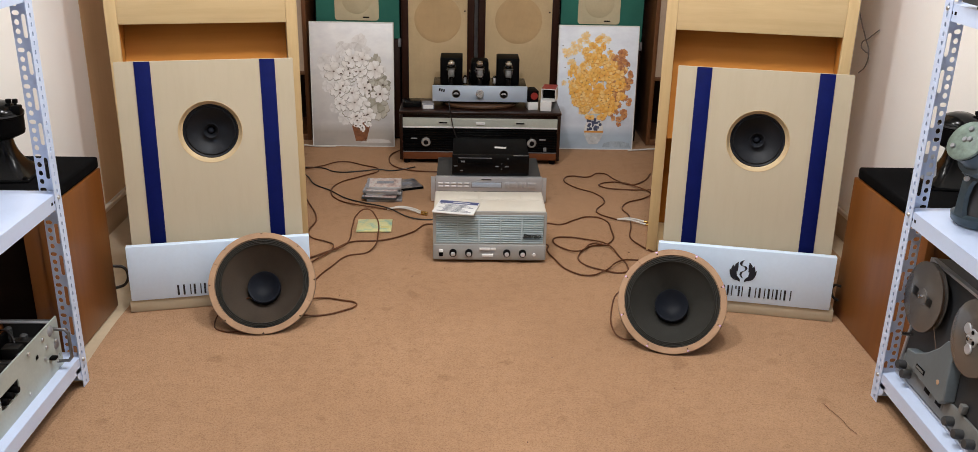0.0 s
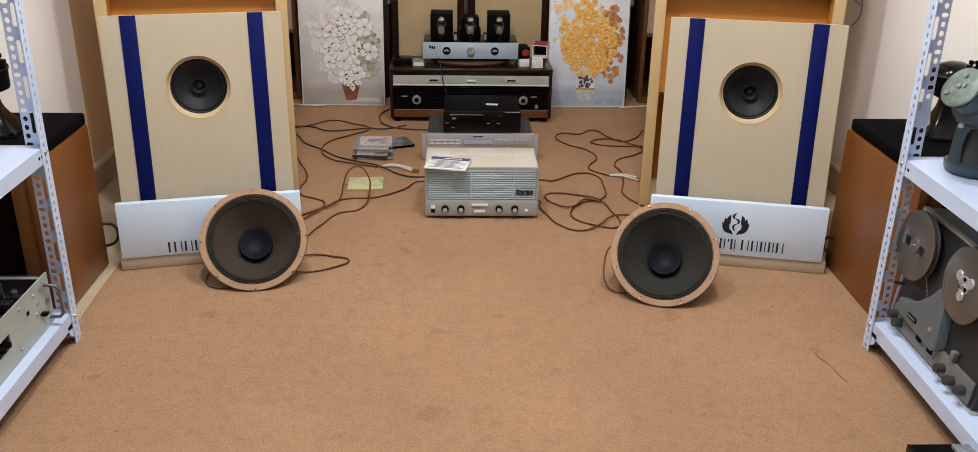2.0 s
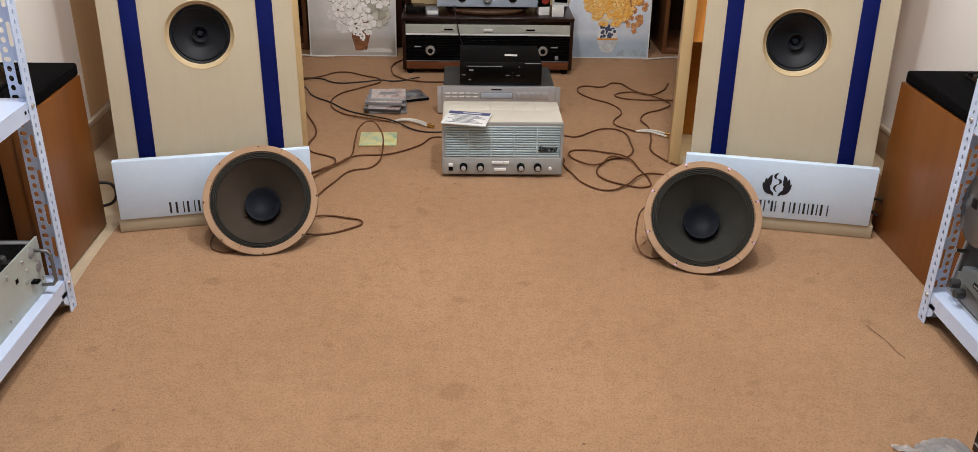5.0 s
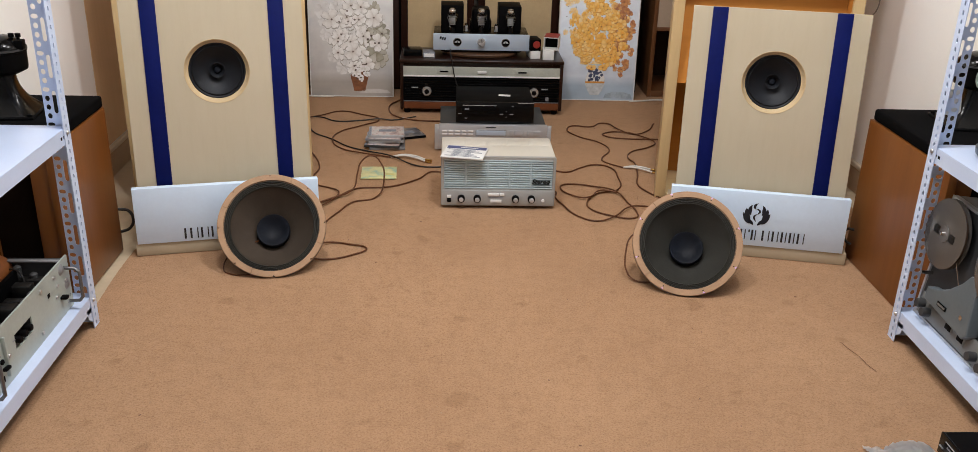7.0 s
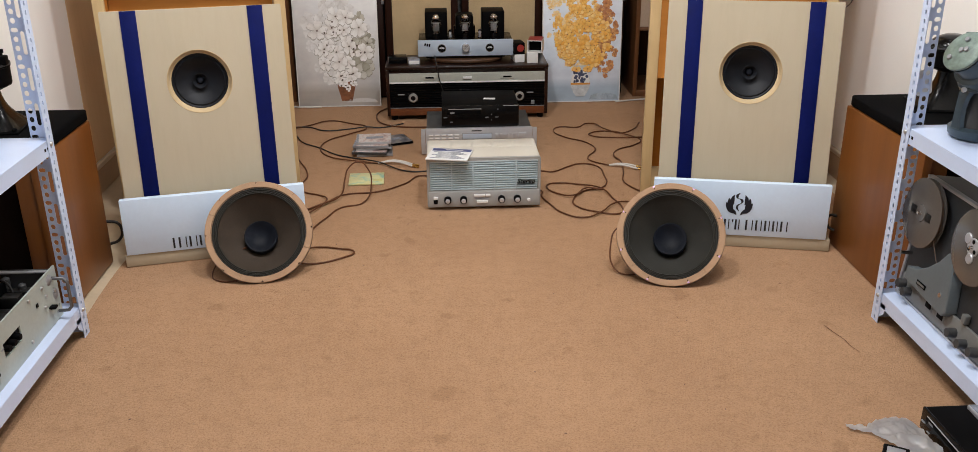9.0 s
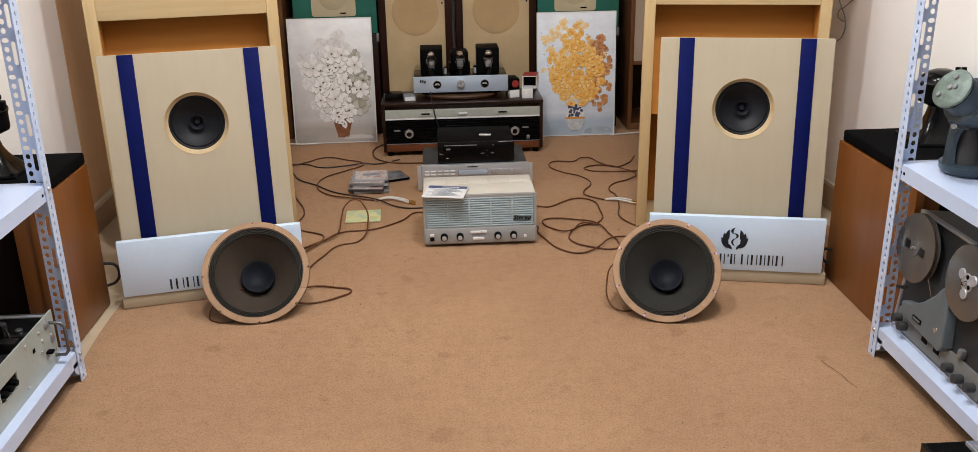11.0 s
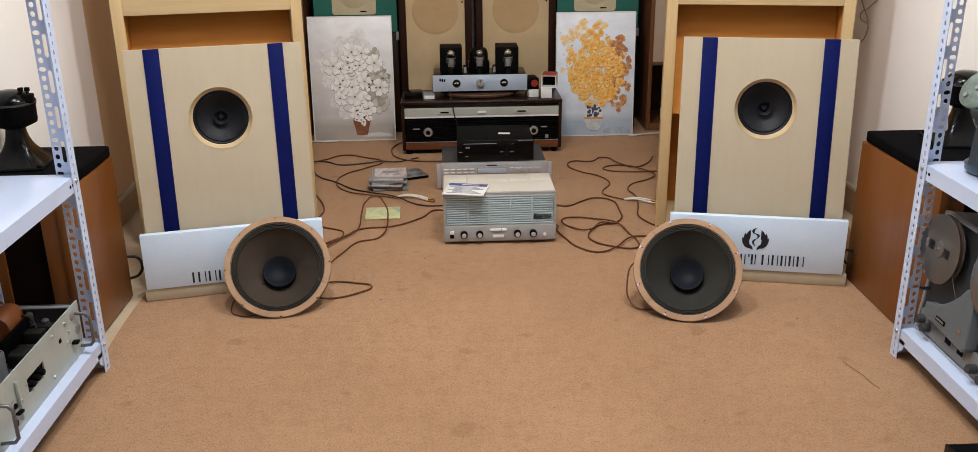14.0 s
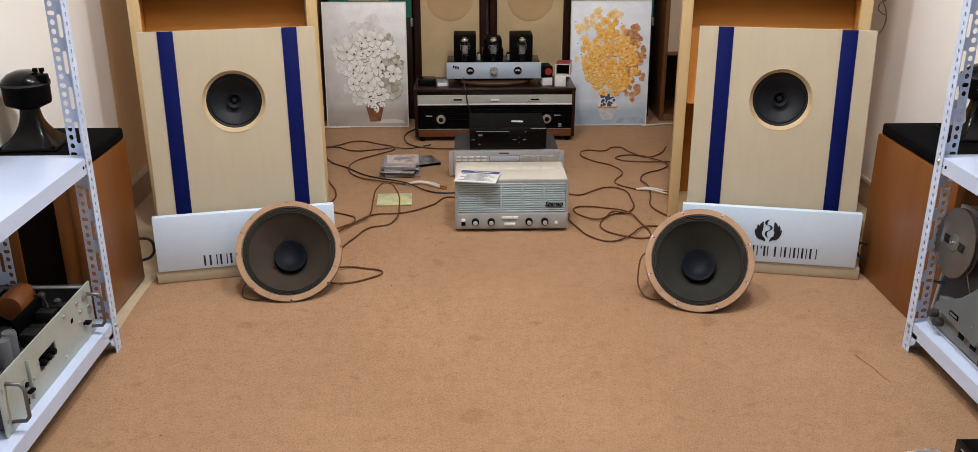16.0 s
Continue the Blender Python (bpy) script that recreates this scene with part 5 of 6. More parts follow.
def valve_carton(m, w, h, d, label, mark, open_end):
    t = thing("valve_carton", label, "carton", m, "small valve cartons")
    if open_end:
        part("carton", plate([rect_pts(0, w, 0, h), rect_pts(0.003, w - 0.003, 0.003, h - 0.003)], d, pose(0, d / 2, 0)), M_WHITE, t)
        part("liner", slab(0.003, w - 0.003, d * 0.5, d * 0.55, 0.003, h - 0.003), M_BLACK, t)
        part("top_print", slab(0.001, w - 0.001, 0.002, d - 0.002, h, h + 0.001), M_RED, t)
    else:
        part("carton", slab(0, w, 0, d, 0, h, 0.001), mark, t)
        if mark == M_BLACK:
            part("round_mark", knob(w * 0.33, 0.001, front(w * 0.6, 0.0, h * 0.55), None, 24), M_RED, t, "round red mark")
    return t


valve_carton(pose(0.292, 4.13, 0.2476, 0, 0, 8), 0.045, 0.035, 0.09, "small white valve carton on a radio", M_WHITE, False)
valve_carton(pose(0.288, 4.13, 0.2834, 0, 0, 8), 0.05, 0.05, 0.09, "black valve carton with a round red mark", M_BLACK, False)
valve_carton(pose(0.345, 4.11, 0.2476, 0, 0, -4), 0.05, 0.042, 0.09, "small white valve carton on a radio", M_WHITE, False)
valve_carton(pose(0.348, 4.13, 0.2904, 0, 0, -12), 0.066, 0.056, 0.1, "open red and white valve carton, empty", M_WHITE, True)


# ---------- the back row ----------
def grille_speaker(x0, x1, label):
    t = thing("cloth_speaker", label, "speaker", pose(x0, 4.46, 0), "mahogany floor speakers")
    w, H, D, k = x1 - x0, 1.25, 0.32, 0.034
    part("body", slab(0.003, w - 0.003, 0.024, D, 0.0, H - 0.003, 0.002), M_DARKWOOD, t)
    for a in (0, w - k):
        part("stile", slab(a, a + k, 0.0, 0.0235, 0.0, H, 0.004), M_DARKWOOD, t)
    part("rail", slab(k, w - k, 0.001, 0.0235, 0.0, 0.04, 0.003), M_DARKWOOD, t)
    part("rail", slab(k, w - k, 0.001, 0.0235, H - 0.04, H, 0.003), M_DARKWOOD, t)
    part("grille", slab(k, w - k, 0.012, 0.023, 0.04, H - 0.04), M_BEIGE, t, "beige woven grille cloth")
    part("grille_bulge", lathe([(0.112, 0.0), (0.108, 0.0012), (0.09, 0.0016), (0.0, 0.002)], front(w / 2, 0.0118, 0.60), None, 48), M_BEIGE_D, t, "darker round patch over the driver")
    part("stud", knob(0.004, 0.003, front(w - k - 0.012, 0.012, 0.64), None, 12), M_BLACK, t)
    return t


grille_speaker(-0.305, 0.044, "tall mahogany speaker with beige grille cloth")
grille_speaker(0.062, 0.448, "tall mahogany speaker with beige grille cloth")


def green_speaker(x0, x1, pa, pb, label):
    t = thing("green_speaker", label, "speaker", pose(x0, 4.50, 0), "green-clothed speakers")
    w, H, D = x1 - x0, 1.15, 0.3
    part("body", slab(0.0, w, 0.012, D, 0.0, H, 0.004), M_BLACK, t)
    part("front_cloth", slab(0.006, w - 0.006, 0.0, 0.0115, 0.50, H - 0.01, 0.003), M_GREEN, t, "sea-green cloth front")
    part("lower_front", slab(0.006, w - 0.006, 0.002, 0.0115, 0.01, 0.495, 0.003), M_DARKWOOD, t)
    pl = part("plate", plate([rect_pts(pa - x0, pb - x0, 0.585, 0.79, 0.014)], 0.0038, pose(0, -0.0021, 0), 0.0006), M_PLATE, t, "beige metal plate")
    part("round_relief", lathe([(0.07, 0.0), (0.066, 0.002), (0.0, 0.0035)], front((pa + pb) / 2 - x0, -0.0042, 0.685), None, 40), M_PLATE, pl)
    part("badge", slab(pb - x0 - 0.075, pb - x0 - 0.045, -0.0052, -0.0038, 0.597, 0.603), M_BLACK, pl)
    for bx in (0.0, w - 0.014):
        part("corner", slab(bx, bx + 0.014, -0.001, 0.014, 0.46, 0.5, 0.003), M_SILVER_D, t)
    return t


green_speaker(-0.718, -0.309, -0.622, -0.414, "black speaker with a sea-green cloth front and beige plate")
green_speaker(0.452, 0.862, 0.541, 0.742, "black speaker with a sea-green cloth front and beige plate")


def open_cabinet(x0, x1, y0, label):
    t = thing("wooden_cabinet", label, "cabinet", pose(x0, y0, 0), "brown open cabinets")
    w, H, D, k = x1 - x0, 1.3, 0.35, 0.02
    part("side_panel", slab(0, k, 0, D, 0, H, 0.002), M_MIDWOOD, t)
    part("side_panel", slab(w - k, w, 0, D, 0, H, 0.002), M_MIDWOOD, t)
    part("bottom_panel", slab(k, w - k, 0.002, D, 0.0, 0.03, 0.002), M_MIDWOOD, t)
    part("shelf", slab(k, w - k, 0.002, D, 0.325, 0.343, 0.002), M_MIDWOOD, t)
    part("top_panel", slab(k, w - k, 0.002, D, H - k, H, 0.002), M_MIDWOOD, t)
    part("back_panel", slab(k, w - k, D - 0.01, D - 0.001, 0.03, H - k), M_DARKWOOD, t)
    part("grille", slab(k, w - k, 0.008, 0.02, 0.343, H - k), M_BEIGE_P, t, "pale grille cloth")
    return t


open_cabinet(0.905, 1.28, 4.44, "brown wooden cabinet with pale cloth above an open shelf")
open_cabinet(-1.16, -0.755, 4.46, "brown wooden cabinet with pale cloth above an open shelf")


# ---------- paintings ----------
def blossom(bm, x, z, r, y, petals, seed, wide=0.5):
    rnd = random.Random(seed)
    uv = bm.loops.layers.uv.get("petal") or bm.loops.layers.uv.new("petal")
    a0 = rnd.uniform(0, 6.28)
    sq = rnd.uniform(0.6, 1.0)
    tilt = rnd.uniform(0, 3.14)
    for k in range(petals):
        a = a0 + 2 * math.pi * k / petals + rnd.uniform(-0.15, 0.15)
        ln = r * rnd.uniform(0.85, 1.1)
        wd = r * wide * rnd.uniform(0.85, 1.1)
        yy = (y - 0.00002 * k) * 0.05
        vs, at = [], []
        for i in range(14):
            b = 2 * math.pi * i / 14
            px, pz = ln * (0.52 + 0.5 * math.cos(b)), wd * math.sin(b) * (0.72 + 0.40 * math.cos(b))
            if i == 0:
                px *= 0.9
            qx, qz = px * math.cos(a) - pz * math.sin(a), px * math.sin(a) + pz * math.cos(a)
            ex, ez = qx * math.cos(tilt) + qz * math.sin(tilt), (-qx * math.sin(tilt) + qz * math.cos(tilt)) * sq
            vs.append(bm.verts.new((x + ex * math.cos(tilt) - ez * math.sin(tilt), yy, z + ex * math.sin(tilt) + ez * math.cos(tilt))))
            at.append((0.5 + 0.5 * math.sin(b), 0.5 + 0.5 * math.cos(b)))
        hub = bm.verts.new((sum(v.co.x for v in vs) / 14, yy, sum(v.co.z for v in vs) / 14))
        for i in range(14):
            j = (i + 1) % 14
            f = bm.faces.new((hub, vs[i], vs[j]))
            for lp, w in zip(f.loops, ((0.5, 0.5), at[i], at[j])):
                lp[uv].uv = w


def disc(bm, x, z, rx, rz, y, n=14):
    y *= 0.05
    bm.faces.new([bm.verts.new((x + rx * math.cos(2 * math.pi * i / n), y, z + rz * math.sin(2 * math.pi * i / n))) for i in range(n)])


def vase(bm, x, z0, prof, y):
    y *= 0.05
    left = [(x - w, z0 + h) for w, h in prof]
    right = [(x + w, z0 + h) for w, h in prof][::-1]
    bm.faces.new([bm.verts.new((px, y, pz)) for px, pz in left + right])


def petal_cloud(count, seed, cx, cz, sx, sz, rmin, rmax, y, petals, keep=lambda x, z: True, wide=0.5, grow=1.0, back=0.0):
    rnd = random.Random(seed)
    bm = bmesh.new()
    spots = []
    for k in range(count):
        for _ in range(40):
            a, d = rnd.uniform(0, 6.28), rnd.uniform(0, 1) ** 0.55
            x, z = cx + sx * d * math.cos(a), cz + sz * d * math.sin(a)
            if keep(x, z):
                break
        r = rnd.uniform(rmin, rmax)
        blossom(bm, x - 0.03 * back * r, z - 0.06 * r * (back > 0), r * grow, y - 0.0003 * k + back, petals, seed * 1000 + k, wide)
        spots.append((x, z, r))
    return bm, spots


def painting(m, w, h, back, label):
    t = thing("painting", label, "painting", m, "flower paintings on canvas")
    part("canvas", slab(0, w, 0, 0.022, 0, h, 0.0015), back, t)
    part("edge", plate([rect_pts(-0.001, w + 0.001, -0.001, h + 0.001), rect_pts(0.0035, w - 0.0035, 0.0035, h - 0.0035)], 0.023, pose(0, 0.0108, 0)), M_WHITE, t, "white canvas edge")
    return t


M_CANVAS_W = canvas_material("grey_white_canvas", (0.90, 0.905, 0.915), (0.47, 0.445, 0.41), (0.66, 0.652, 0.64))
M_CANVAS_B = canvas_material("pale_blue_canvas", (0.80, 0.84, 0.90), (0.42, 0.53, 0.64), (0.72, 0.79, 0.89))
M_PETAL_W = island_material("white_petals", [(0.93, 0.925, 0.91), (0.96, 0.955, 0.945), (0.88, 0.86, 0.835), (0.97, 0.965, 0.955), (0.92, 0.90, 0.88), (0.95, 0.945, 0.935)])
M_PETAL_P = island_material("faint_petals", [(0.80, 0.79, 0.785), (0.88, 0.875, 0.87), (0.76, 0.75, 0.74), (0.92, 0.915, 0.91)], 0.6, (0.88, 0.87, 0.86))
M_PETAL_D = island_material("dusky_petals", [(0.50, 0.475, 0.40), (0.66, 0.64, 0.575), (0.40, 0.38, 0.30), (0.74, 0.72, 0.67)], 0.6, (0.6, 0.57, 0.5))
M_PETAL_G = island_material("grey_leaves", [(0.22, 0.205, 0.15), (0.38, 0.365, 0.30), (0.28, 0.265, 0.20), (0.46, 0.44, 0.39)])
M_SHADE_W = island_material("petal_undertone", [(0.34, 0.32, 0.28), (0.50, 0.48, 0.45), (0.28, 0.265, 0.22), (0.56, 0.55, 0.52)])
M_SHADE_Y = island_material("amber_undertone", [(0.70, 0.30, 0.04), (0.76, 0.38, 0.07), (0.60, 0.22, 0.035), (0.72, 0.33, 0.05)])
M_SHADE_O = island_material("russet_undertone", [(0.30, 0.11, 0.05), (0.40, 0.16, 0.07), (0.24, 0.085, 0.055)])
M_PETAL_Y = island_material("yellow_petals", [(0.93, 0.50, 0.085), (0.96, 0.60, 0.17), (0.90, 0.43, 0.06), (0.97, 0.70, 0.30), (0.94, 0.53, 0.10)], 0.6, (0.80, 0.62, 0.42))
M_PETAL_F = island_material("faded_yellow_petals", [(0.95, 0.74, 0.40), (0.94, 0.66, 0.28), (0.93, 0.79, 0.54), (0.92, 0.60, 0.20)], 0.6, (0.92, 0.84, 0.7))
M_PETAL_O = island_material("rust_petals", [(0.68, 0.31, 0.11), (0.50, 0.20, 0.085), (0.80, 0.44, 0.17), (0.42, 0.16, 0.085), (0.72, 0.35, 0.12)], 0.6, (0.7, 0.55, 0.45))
M_HEART = surf("dark_paint_dabs", (0.10, 0.065, 0.05), 0.6, var=0.3)
M_POT = surf("painted_pot_brown", (0.25, 0.095, 0.04), 0.5, coarse=30, var=0.35)
M_POT_W = surf("painted_vase_white", (0.55, 0.58, 0.60), 0.5, coarse=30, var=0.2)
M_SHADE_B = surf("painted_table_shade", (0.36, 0.43, 0.50), 0.5, coarse=30, var=0.2)
M_POT_B = surf("painted_vase_blue", (0.05, 0.065, 0.13), 0.5, coarse=30, var=0.3)

def spray(x, z, cx, low, high, widest, at):
    """Whether a spot lies inside a ragged bouquet that narrows upward and downward."""
    if not low < z < high:
        return False
    f = (z - at) / ((high - at) if z > at else (at - low))
    half = widest * (1 - abs(f) ** 1.8) ** 0.7 * (0.82 + 0.45 * noise.noise(Vector((x * 14, z * 14, 2))))
    return abs(x - cx) < half


W1, H1 = 0.392, 0.59
p1 = painting(pose(-0.730, 4.352, 0.002, -3.5), W1, H1, M_CANVAS_W, "canvas painting of white flowers leaning at the floor")
def painted_flowers(owner, name, mat, shade, *cloud):
    """A cloud of petals, each flower over a darker brushed undertone."""
    bm, spots = petal_cloud(*cloud)
    tagged(part(name, bm, mat, owner), kind="stuff")
    bm, _ = petal_cloud(*cloud, 1.045, 0.00016)
    tagged(part(name + "_undertone", bm, shade, owner), kind="stuff")
    return spots


painted_flowers(p1, "pale_blossoms", M_PETAL_P, M_CANVAS_W, 46, 5, 0.18, 0.32, 0.16, 0.22, 0.030, 0.050, -0.0012, 5, lambda x, z: 0.04 < x < 0.35 and spray(x, z, 0.185, 0.12, 0.54, 0.165, 0.32), 0.58)
painted_flowers(p1, "shaded_leaves", M_PETAL_G, M_PETAL_D, 30, 9, 0.29, 0.24, 0.08, 0.13, 0.024, 0.042, -0.0160, 4, lambda x, z: 0.05 < x < 0.35 and spray(x, z, 0.29, 0.08, 0.44, 0.085, 0.24), 0.5)
sp1 = painted_flowers(p1, "dusky_blossoms", M_PETAL_D, M_PETAL_G, 14, 17, 0.315, 0.29, 0.045, 0.14, 0.034, 0.046, -0.0360, 5, lambda x, z: x < 0.35, 0.50)
sp3 = painted_flowers(p1, "middle_blossoms", M_PETAL_P, M_SHADE_W, 17, 23, 0.20, 0.31, 0.15, 0.18, 0.034, 0.050, -0.0310, 5, lambda x, z: 0.05 < x < 0.34 and spray(x, z, 0.20, 0.13, 0.49, 0.15, 0.29), 0.49)
sp4 = painted_flowers(p1, "front_blossoms", M_PETAL_W, M_SHADE_W, 21, 13, 0.205, 0.27, 0.15, 0.17, 0.038, 0.054, -0.0400, 5, lambda x, z: 0.055 < x < 0.335 and spray(x, z, 0.205, 0.12, 0.46, 0.15, 0.26), 0.47)
bm = bmesh.new()
for x, z, r in sp1[::2] + sp3[8::3] + sp4[4:]:
    disc(bm, x, z, 0.0046, 0.0042, -0.0520)
tagged(part("flower_hearts", bm, M_HEART, p1), kind="stuff")
bm = bmesh.new()
vase(bm, 0.232, 0.026, [(0.026, 0.0), (0.03, 0.02), (0.04, 0.06), (0.046, 0.10), (0.040, 0.125)], -0.0010)
part("pot", bm, M_POT, p1)
bm, _ = petal_cloud(11, 21, 0.230, 0.110, 0.042, 0.034, 0.013, 0.022, -0.0540, 5)
tagged(part("pot_blossoms", bm, M_PETAL_W, p1), kind="stuff")
bm = bmesh.new()
for k in range(10):
    disc(bm, 0.2 + 0.062 * random.Random(k).random(), 0.085 + 0.07 * random.Random(k + 50).random(), 0.005, 0.003, -0.0590, 8)
tagged(part("pot_dabs", bm, M_HEART, p1), kind="stuff")
bm = bmesh.new()
vase(bm, 0.305, 0.018, [(0.075, 0.0), (0.06, 0.014), (0.02, 0.02)], -0.0010)
part("painted_table_tone", bm, M_PETAL_P, p1)

W2, H2 = 0.378, 0.592
p2 = painting(pose(0.444, 4.352, 0.002, -3.5), W2, H2, M_CANVAS_B, "canvas painting of yellow flowers leaning at the floor")
painted_flowers(p2, "faded_blossoms", M_PETAL_F, M_CANVAS_B, 70, 29, 0.165, 0.36, 0.18, 0.24, 0.014, 0.024, -0.0006, 5, lambda x, z: 0.01 < x < 0.33 and spray(x, z, 0.165, 0.16, 0.585, 0.205, 0.33), 0.5)
painted_flowers(p2, "yellow_blossoms", M_PETAL_Y, M_SHADE_Y, 90, 31, 0.175, 0.35, 0.17, 0.24, 0.013, 0.022, -0.0200, 5, lambda x, z: 0.02 < x < 0.34 and spray(x, z, 0.185 + 0.05 * (z - 0.3), 0.15, 0.555, 0.175, 0.30), 0.52)
sp2 = painted_flowers(p2, "rust_blossoms", M_PETAL_O, M_SHADE_O, 74, 37, 0.30, 0.30, 0.075, 0.21, 0.013, 0.021, -0.0360, 5, lambda x, z: x < 0.355 and spray(x, z, 0.30, 0.11, 0.49, 0.075, 0.30), 0.52)
sp3 = painted_flowers(p2, "front_blossoms", M_PETAL_Y, M_SHADE_Y, 95, 41, 0.18, 0.29, 0.14, 0.17, 0.017, 0.027, -0.0600, 5, lambda x, z: spray(x, z, 0.19, 0.15, 0.46, 0.145, 0.28), 0.52)
bm = bmesh.new()
for x, z, r in sp3[40::2] + sp2[40::3]:
    disc(bm, x, z, 0.0022, 0.0022, -0.0900)
for k in range(26):
    q = random.Random(900 + k)
    disc(bm, 0.02 + 0.32 * q.random(), 0.2 + 0.3 * q.random(), 0.0035, 0.002, -0.0008, 8)
tagged(part("flower_hearts", bm, M_HEART, p2), kind="stuff")
bm = bmesh.new()
vase(bm, 0.185, 0.026, [(0.020, 0.0), (0.034, 0.02), (0.046, 0.05), (0.048, 0.068), (0.044, 0.088), (0.030, 0.13), (0.034, 0.150)], -0.0560)
part("vase", bm, M_POT_W, p2)
bm = bmesh.new()
vase(bm, 0.185, 0.092, [(0.044, 0.0), (0.046, 0.012), (0.034, 0.05), (0.028, 0.056)], -0.0570)
part("vase_band", bm, M_WHITE, p2)
bm = bmesh.new()
for k in range(26):
    q = random.Random(300 + k)
    disc(bm, 0.152 + 0.066 * q.random(), 0.096 + 0.050 * q.random(), 0.004 + 0.006 * q.random(), 0.004 + 0.008 * q.random(), -0.0580 - 0.00004 * k, 10)
tagged(part("vase_flourishes", bm, M_POT_B, p2), kind="stuff")
bm = bmesh.new()
vase(bm, 0.185, 0.083, [(0.046, 0.0), (0.047, 0.009)], -0.0592)
part("vase_ring", bm, M_PETAL_Y, p2)
bm = bmesh.new()
vase(bm, 0.30, 0.010, [(0.07, 0.0), (0.062, 0.02), (0.03, 0.03)], -0.0010)
part("cast_shade", bm, M_SHADE_B, p2)


# ---------- small things on the carpet ----------
def disc_case(m, label, face, mark, thick=0.0095):
    t = thing("disc_case", label, "disc case", m, "disc cases on the carpet")
    part("case", slab(0, 0.142, 0, 0.124, 0, thick, 0.0012), M_CASE if face is None else face, t)
    part("insert", slab(0.012, 0.139, 0.003, 0.121, thick, thick + 0.0006), mark, t)
    part("spine", slab(0.001, 0.010, 0.002, 0.122, thick, thick + 0.0008), M_GREY_PRINT, t)
    part("print", slab(0.04, 0.11, 0.05, 0.08, thick + 0.0006, thick + 0.0010), M_GREY_PRINT if mark != M_GREY_PRINT else M_WHITE, t)
    return t


z = 0.001
for k, (dx, dy, rot, mk, fc) in enumerate(((0.012, -0.004, 3, M_COVER_B, M_SILVER_D), (-0.010, 0.0, -6, M_COVER, M_CASE_DARK), (0.008, 0.010, 7, M_COVER_B, M_SILVER), (-0.006, 0.012, -3, M_COVER, M_SILVER_D), (0.008, 0.022, 3, M_COVER, M_SILVER))):
    disc_case(pose(-0.402 + dx, 3.545 + dy, z, 0, 0, rot), "clear disc case in an untidy stack", fc, mk)
    z += 0.0108
disc_case(pose(-0.30, 3.665, 0.001, 0, 0, 22), "dark disc case lying beside a stack", M_BLACK, M_COVER_B)
t = thing("disc_sleeve", "yellow and green printed disc sleeve on the carpet", "disc sleeve", pose(-0.396, 3.200, 0.001, 0, 0, 2))
part("sleeve", slab(0, 0.13, 0, 0.128, 0, 0.005, 0.0012), M_SLEEVE, t)
part("title", slab(0.09, 0.122, 0.03, 0.05, 0.0048, 0.0055), M_YELLOW_CARD, t)


def flex(name, pts, mat, label, r=0.0028, zs=None):
    """A cable lying on the carpet, lifting a little where it crosses itself."""
    out = []
    for i, p in enumerate(pts):
        lift = 0.0 if len(p) == 2 else p[2]
        out.append((p[0], p[1], r + 0.0005 + lift))
    t = thing(name, label, "cable", None, "cables on the carpet")
    part("flex", wire(out, r), mat, t)
    return t


BR, BK = "brown twin speaker cable lying on the carpet", "black signal cable lying on the carpet"
c = flex("speaker_cable", [(-0.74, 3.95), (-0.64, 4.02), (-0.56, 4.09), (-0.46, 4.04), (-0.38, 3.97), (-0.45, 3.87), (-0.53, 3.78), (-0.55, 3.66), (-0.50, 3.55), (-0.40, 3.48, 0.004), (-0.30, 3.45)], M_BROWN_WIRE, BR)
for dx in (0.0, 0.012):
    part("tail", wire([(-0.30, 3.45, 0.004), (-0.25, 3.445 + dx, 0.012), (-0.20, 3.425 + dx * 1.6, 0.010), (-0.165, 3.40 + dx * 1.8, 0.005)], 0.0035), M_WHITE_WIRE, c, "white wire tail")
    part("plug", wire([(-0.165, 3.40 + dx * 1.8, 0.005), (-0.140, 3.388 + dx * 2.0, 0.004)], 0.0038, 3, False, "poly"), M_GOLD, c, "gilt plug")
flex("signal_cable", [(-0.74, 3.93), (-0.69, 3.88), (-0.63, 3.75), (-0.56, 3.68), (-0.47, 3.57), (-0.41, 3.53), (-0.30, 3.45, 0.006), (-0.19, 3.35), (-0.12, 3.34), (-0.06, 3.36)], M_BLACK_WIRE, BK)
flex("signal_cable", [(-0.76, 3.99), (-0.64, 3.99), (-0.56, 3.93), (-0.45, 3.95), (-0.38, 3.955, 0.006), (-0.32, 3.96), (-0.22, 4.02)], M_BLACK_WIRE, BK)
flex("mains_cable", [(-0.30, 4.30), (-0.34, 4.22), (-0.345, 4.12), (-0.31, 4.02), (-0.23, 3.965), (-0.10, 3.95), (0.02, 3.93)], M_BROWN_WIRE, "brown mains cable beside a radio", 0.0032)
flex("mains_cable", [(-0.28, 4.0), (-0.22, 3.965), (-0.14, 3.955), (-0.04, 3.95)], M_WHITE_WIRE, "pale mains cable in front of a radio", 0.0024)
flex("speaker_cable", [(-0.09, 3.20), (-0.12, 3.29), (-0.19, 3.20), (-0.29, 3.12), (-0.40, 3.10), (-0.45, 3.02, 0.005), (-0.52, 2.95), (-0.55, 2.85), (-0.53, 2.72)], M_BROWN_WIRE, BR)
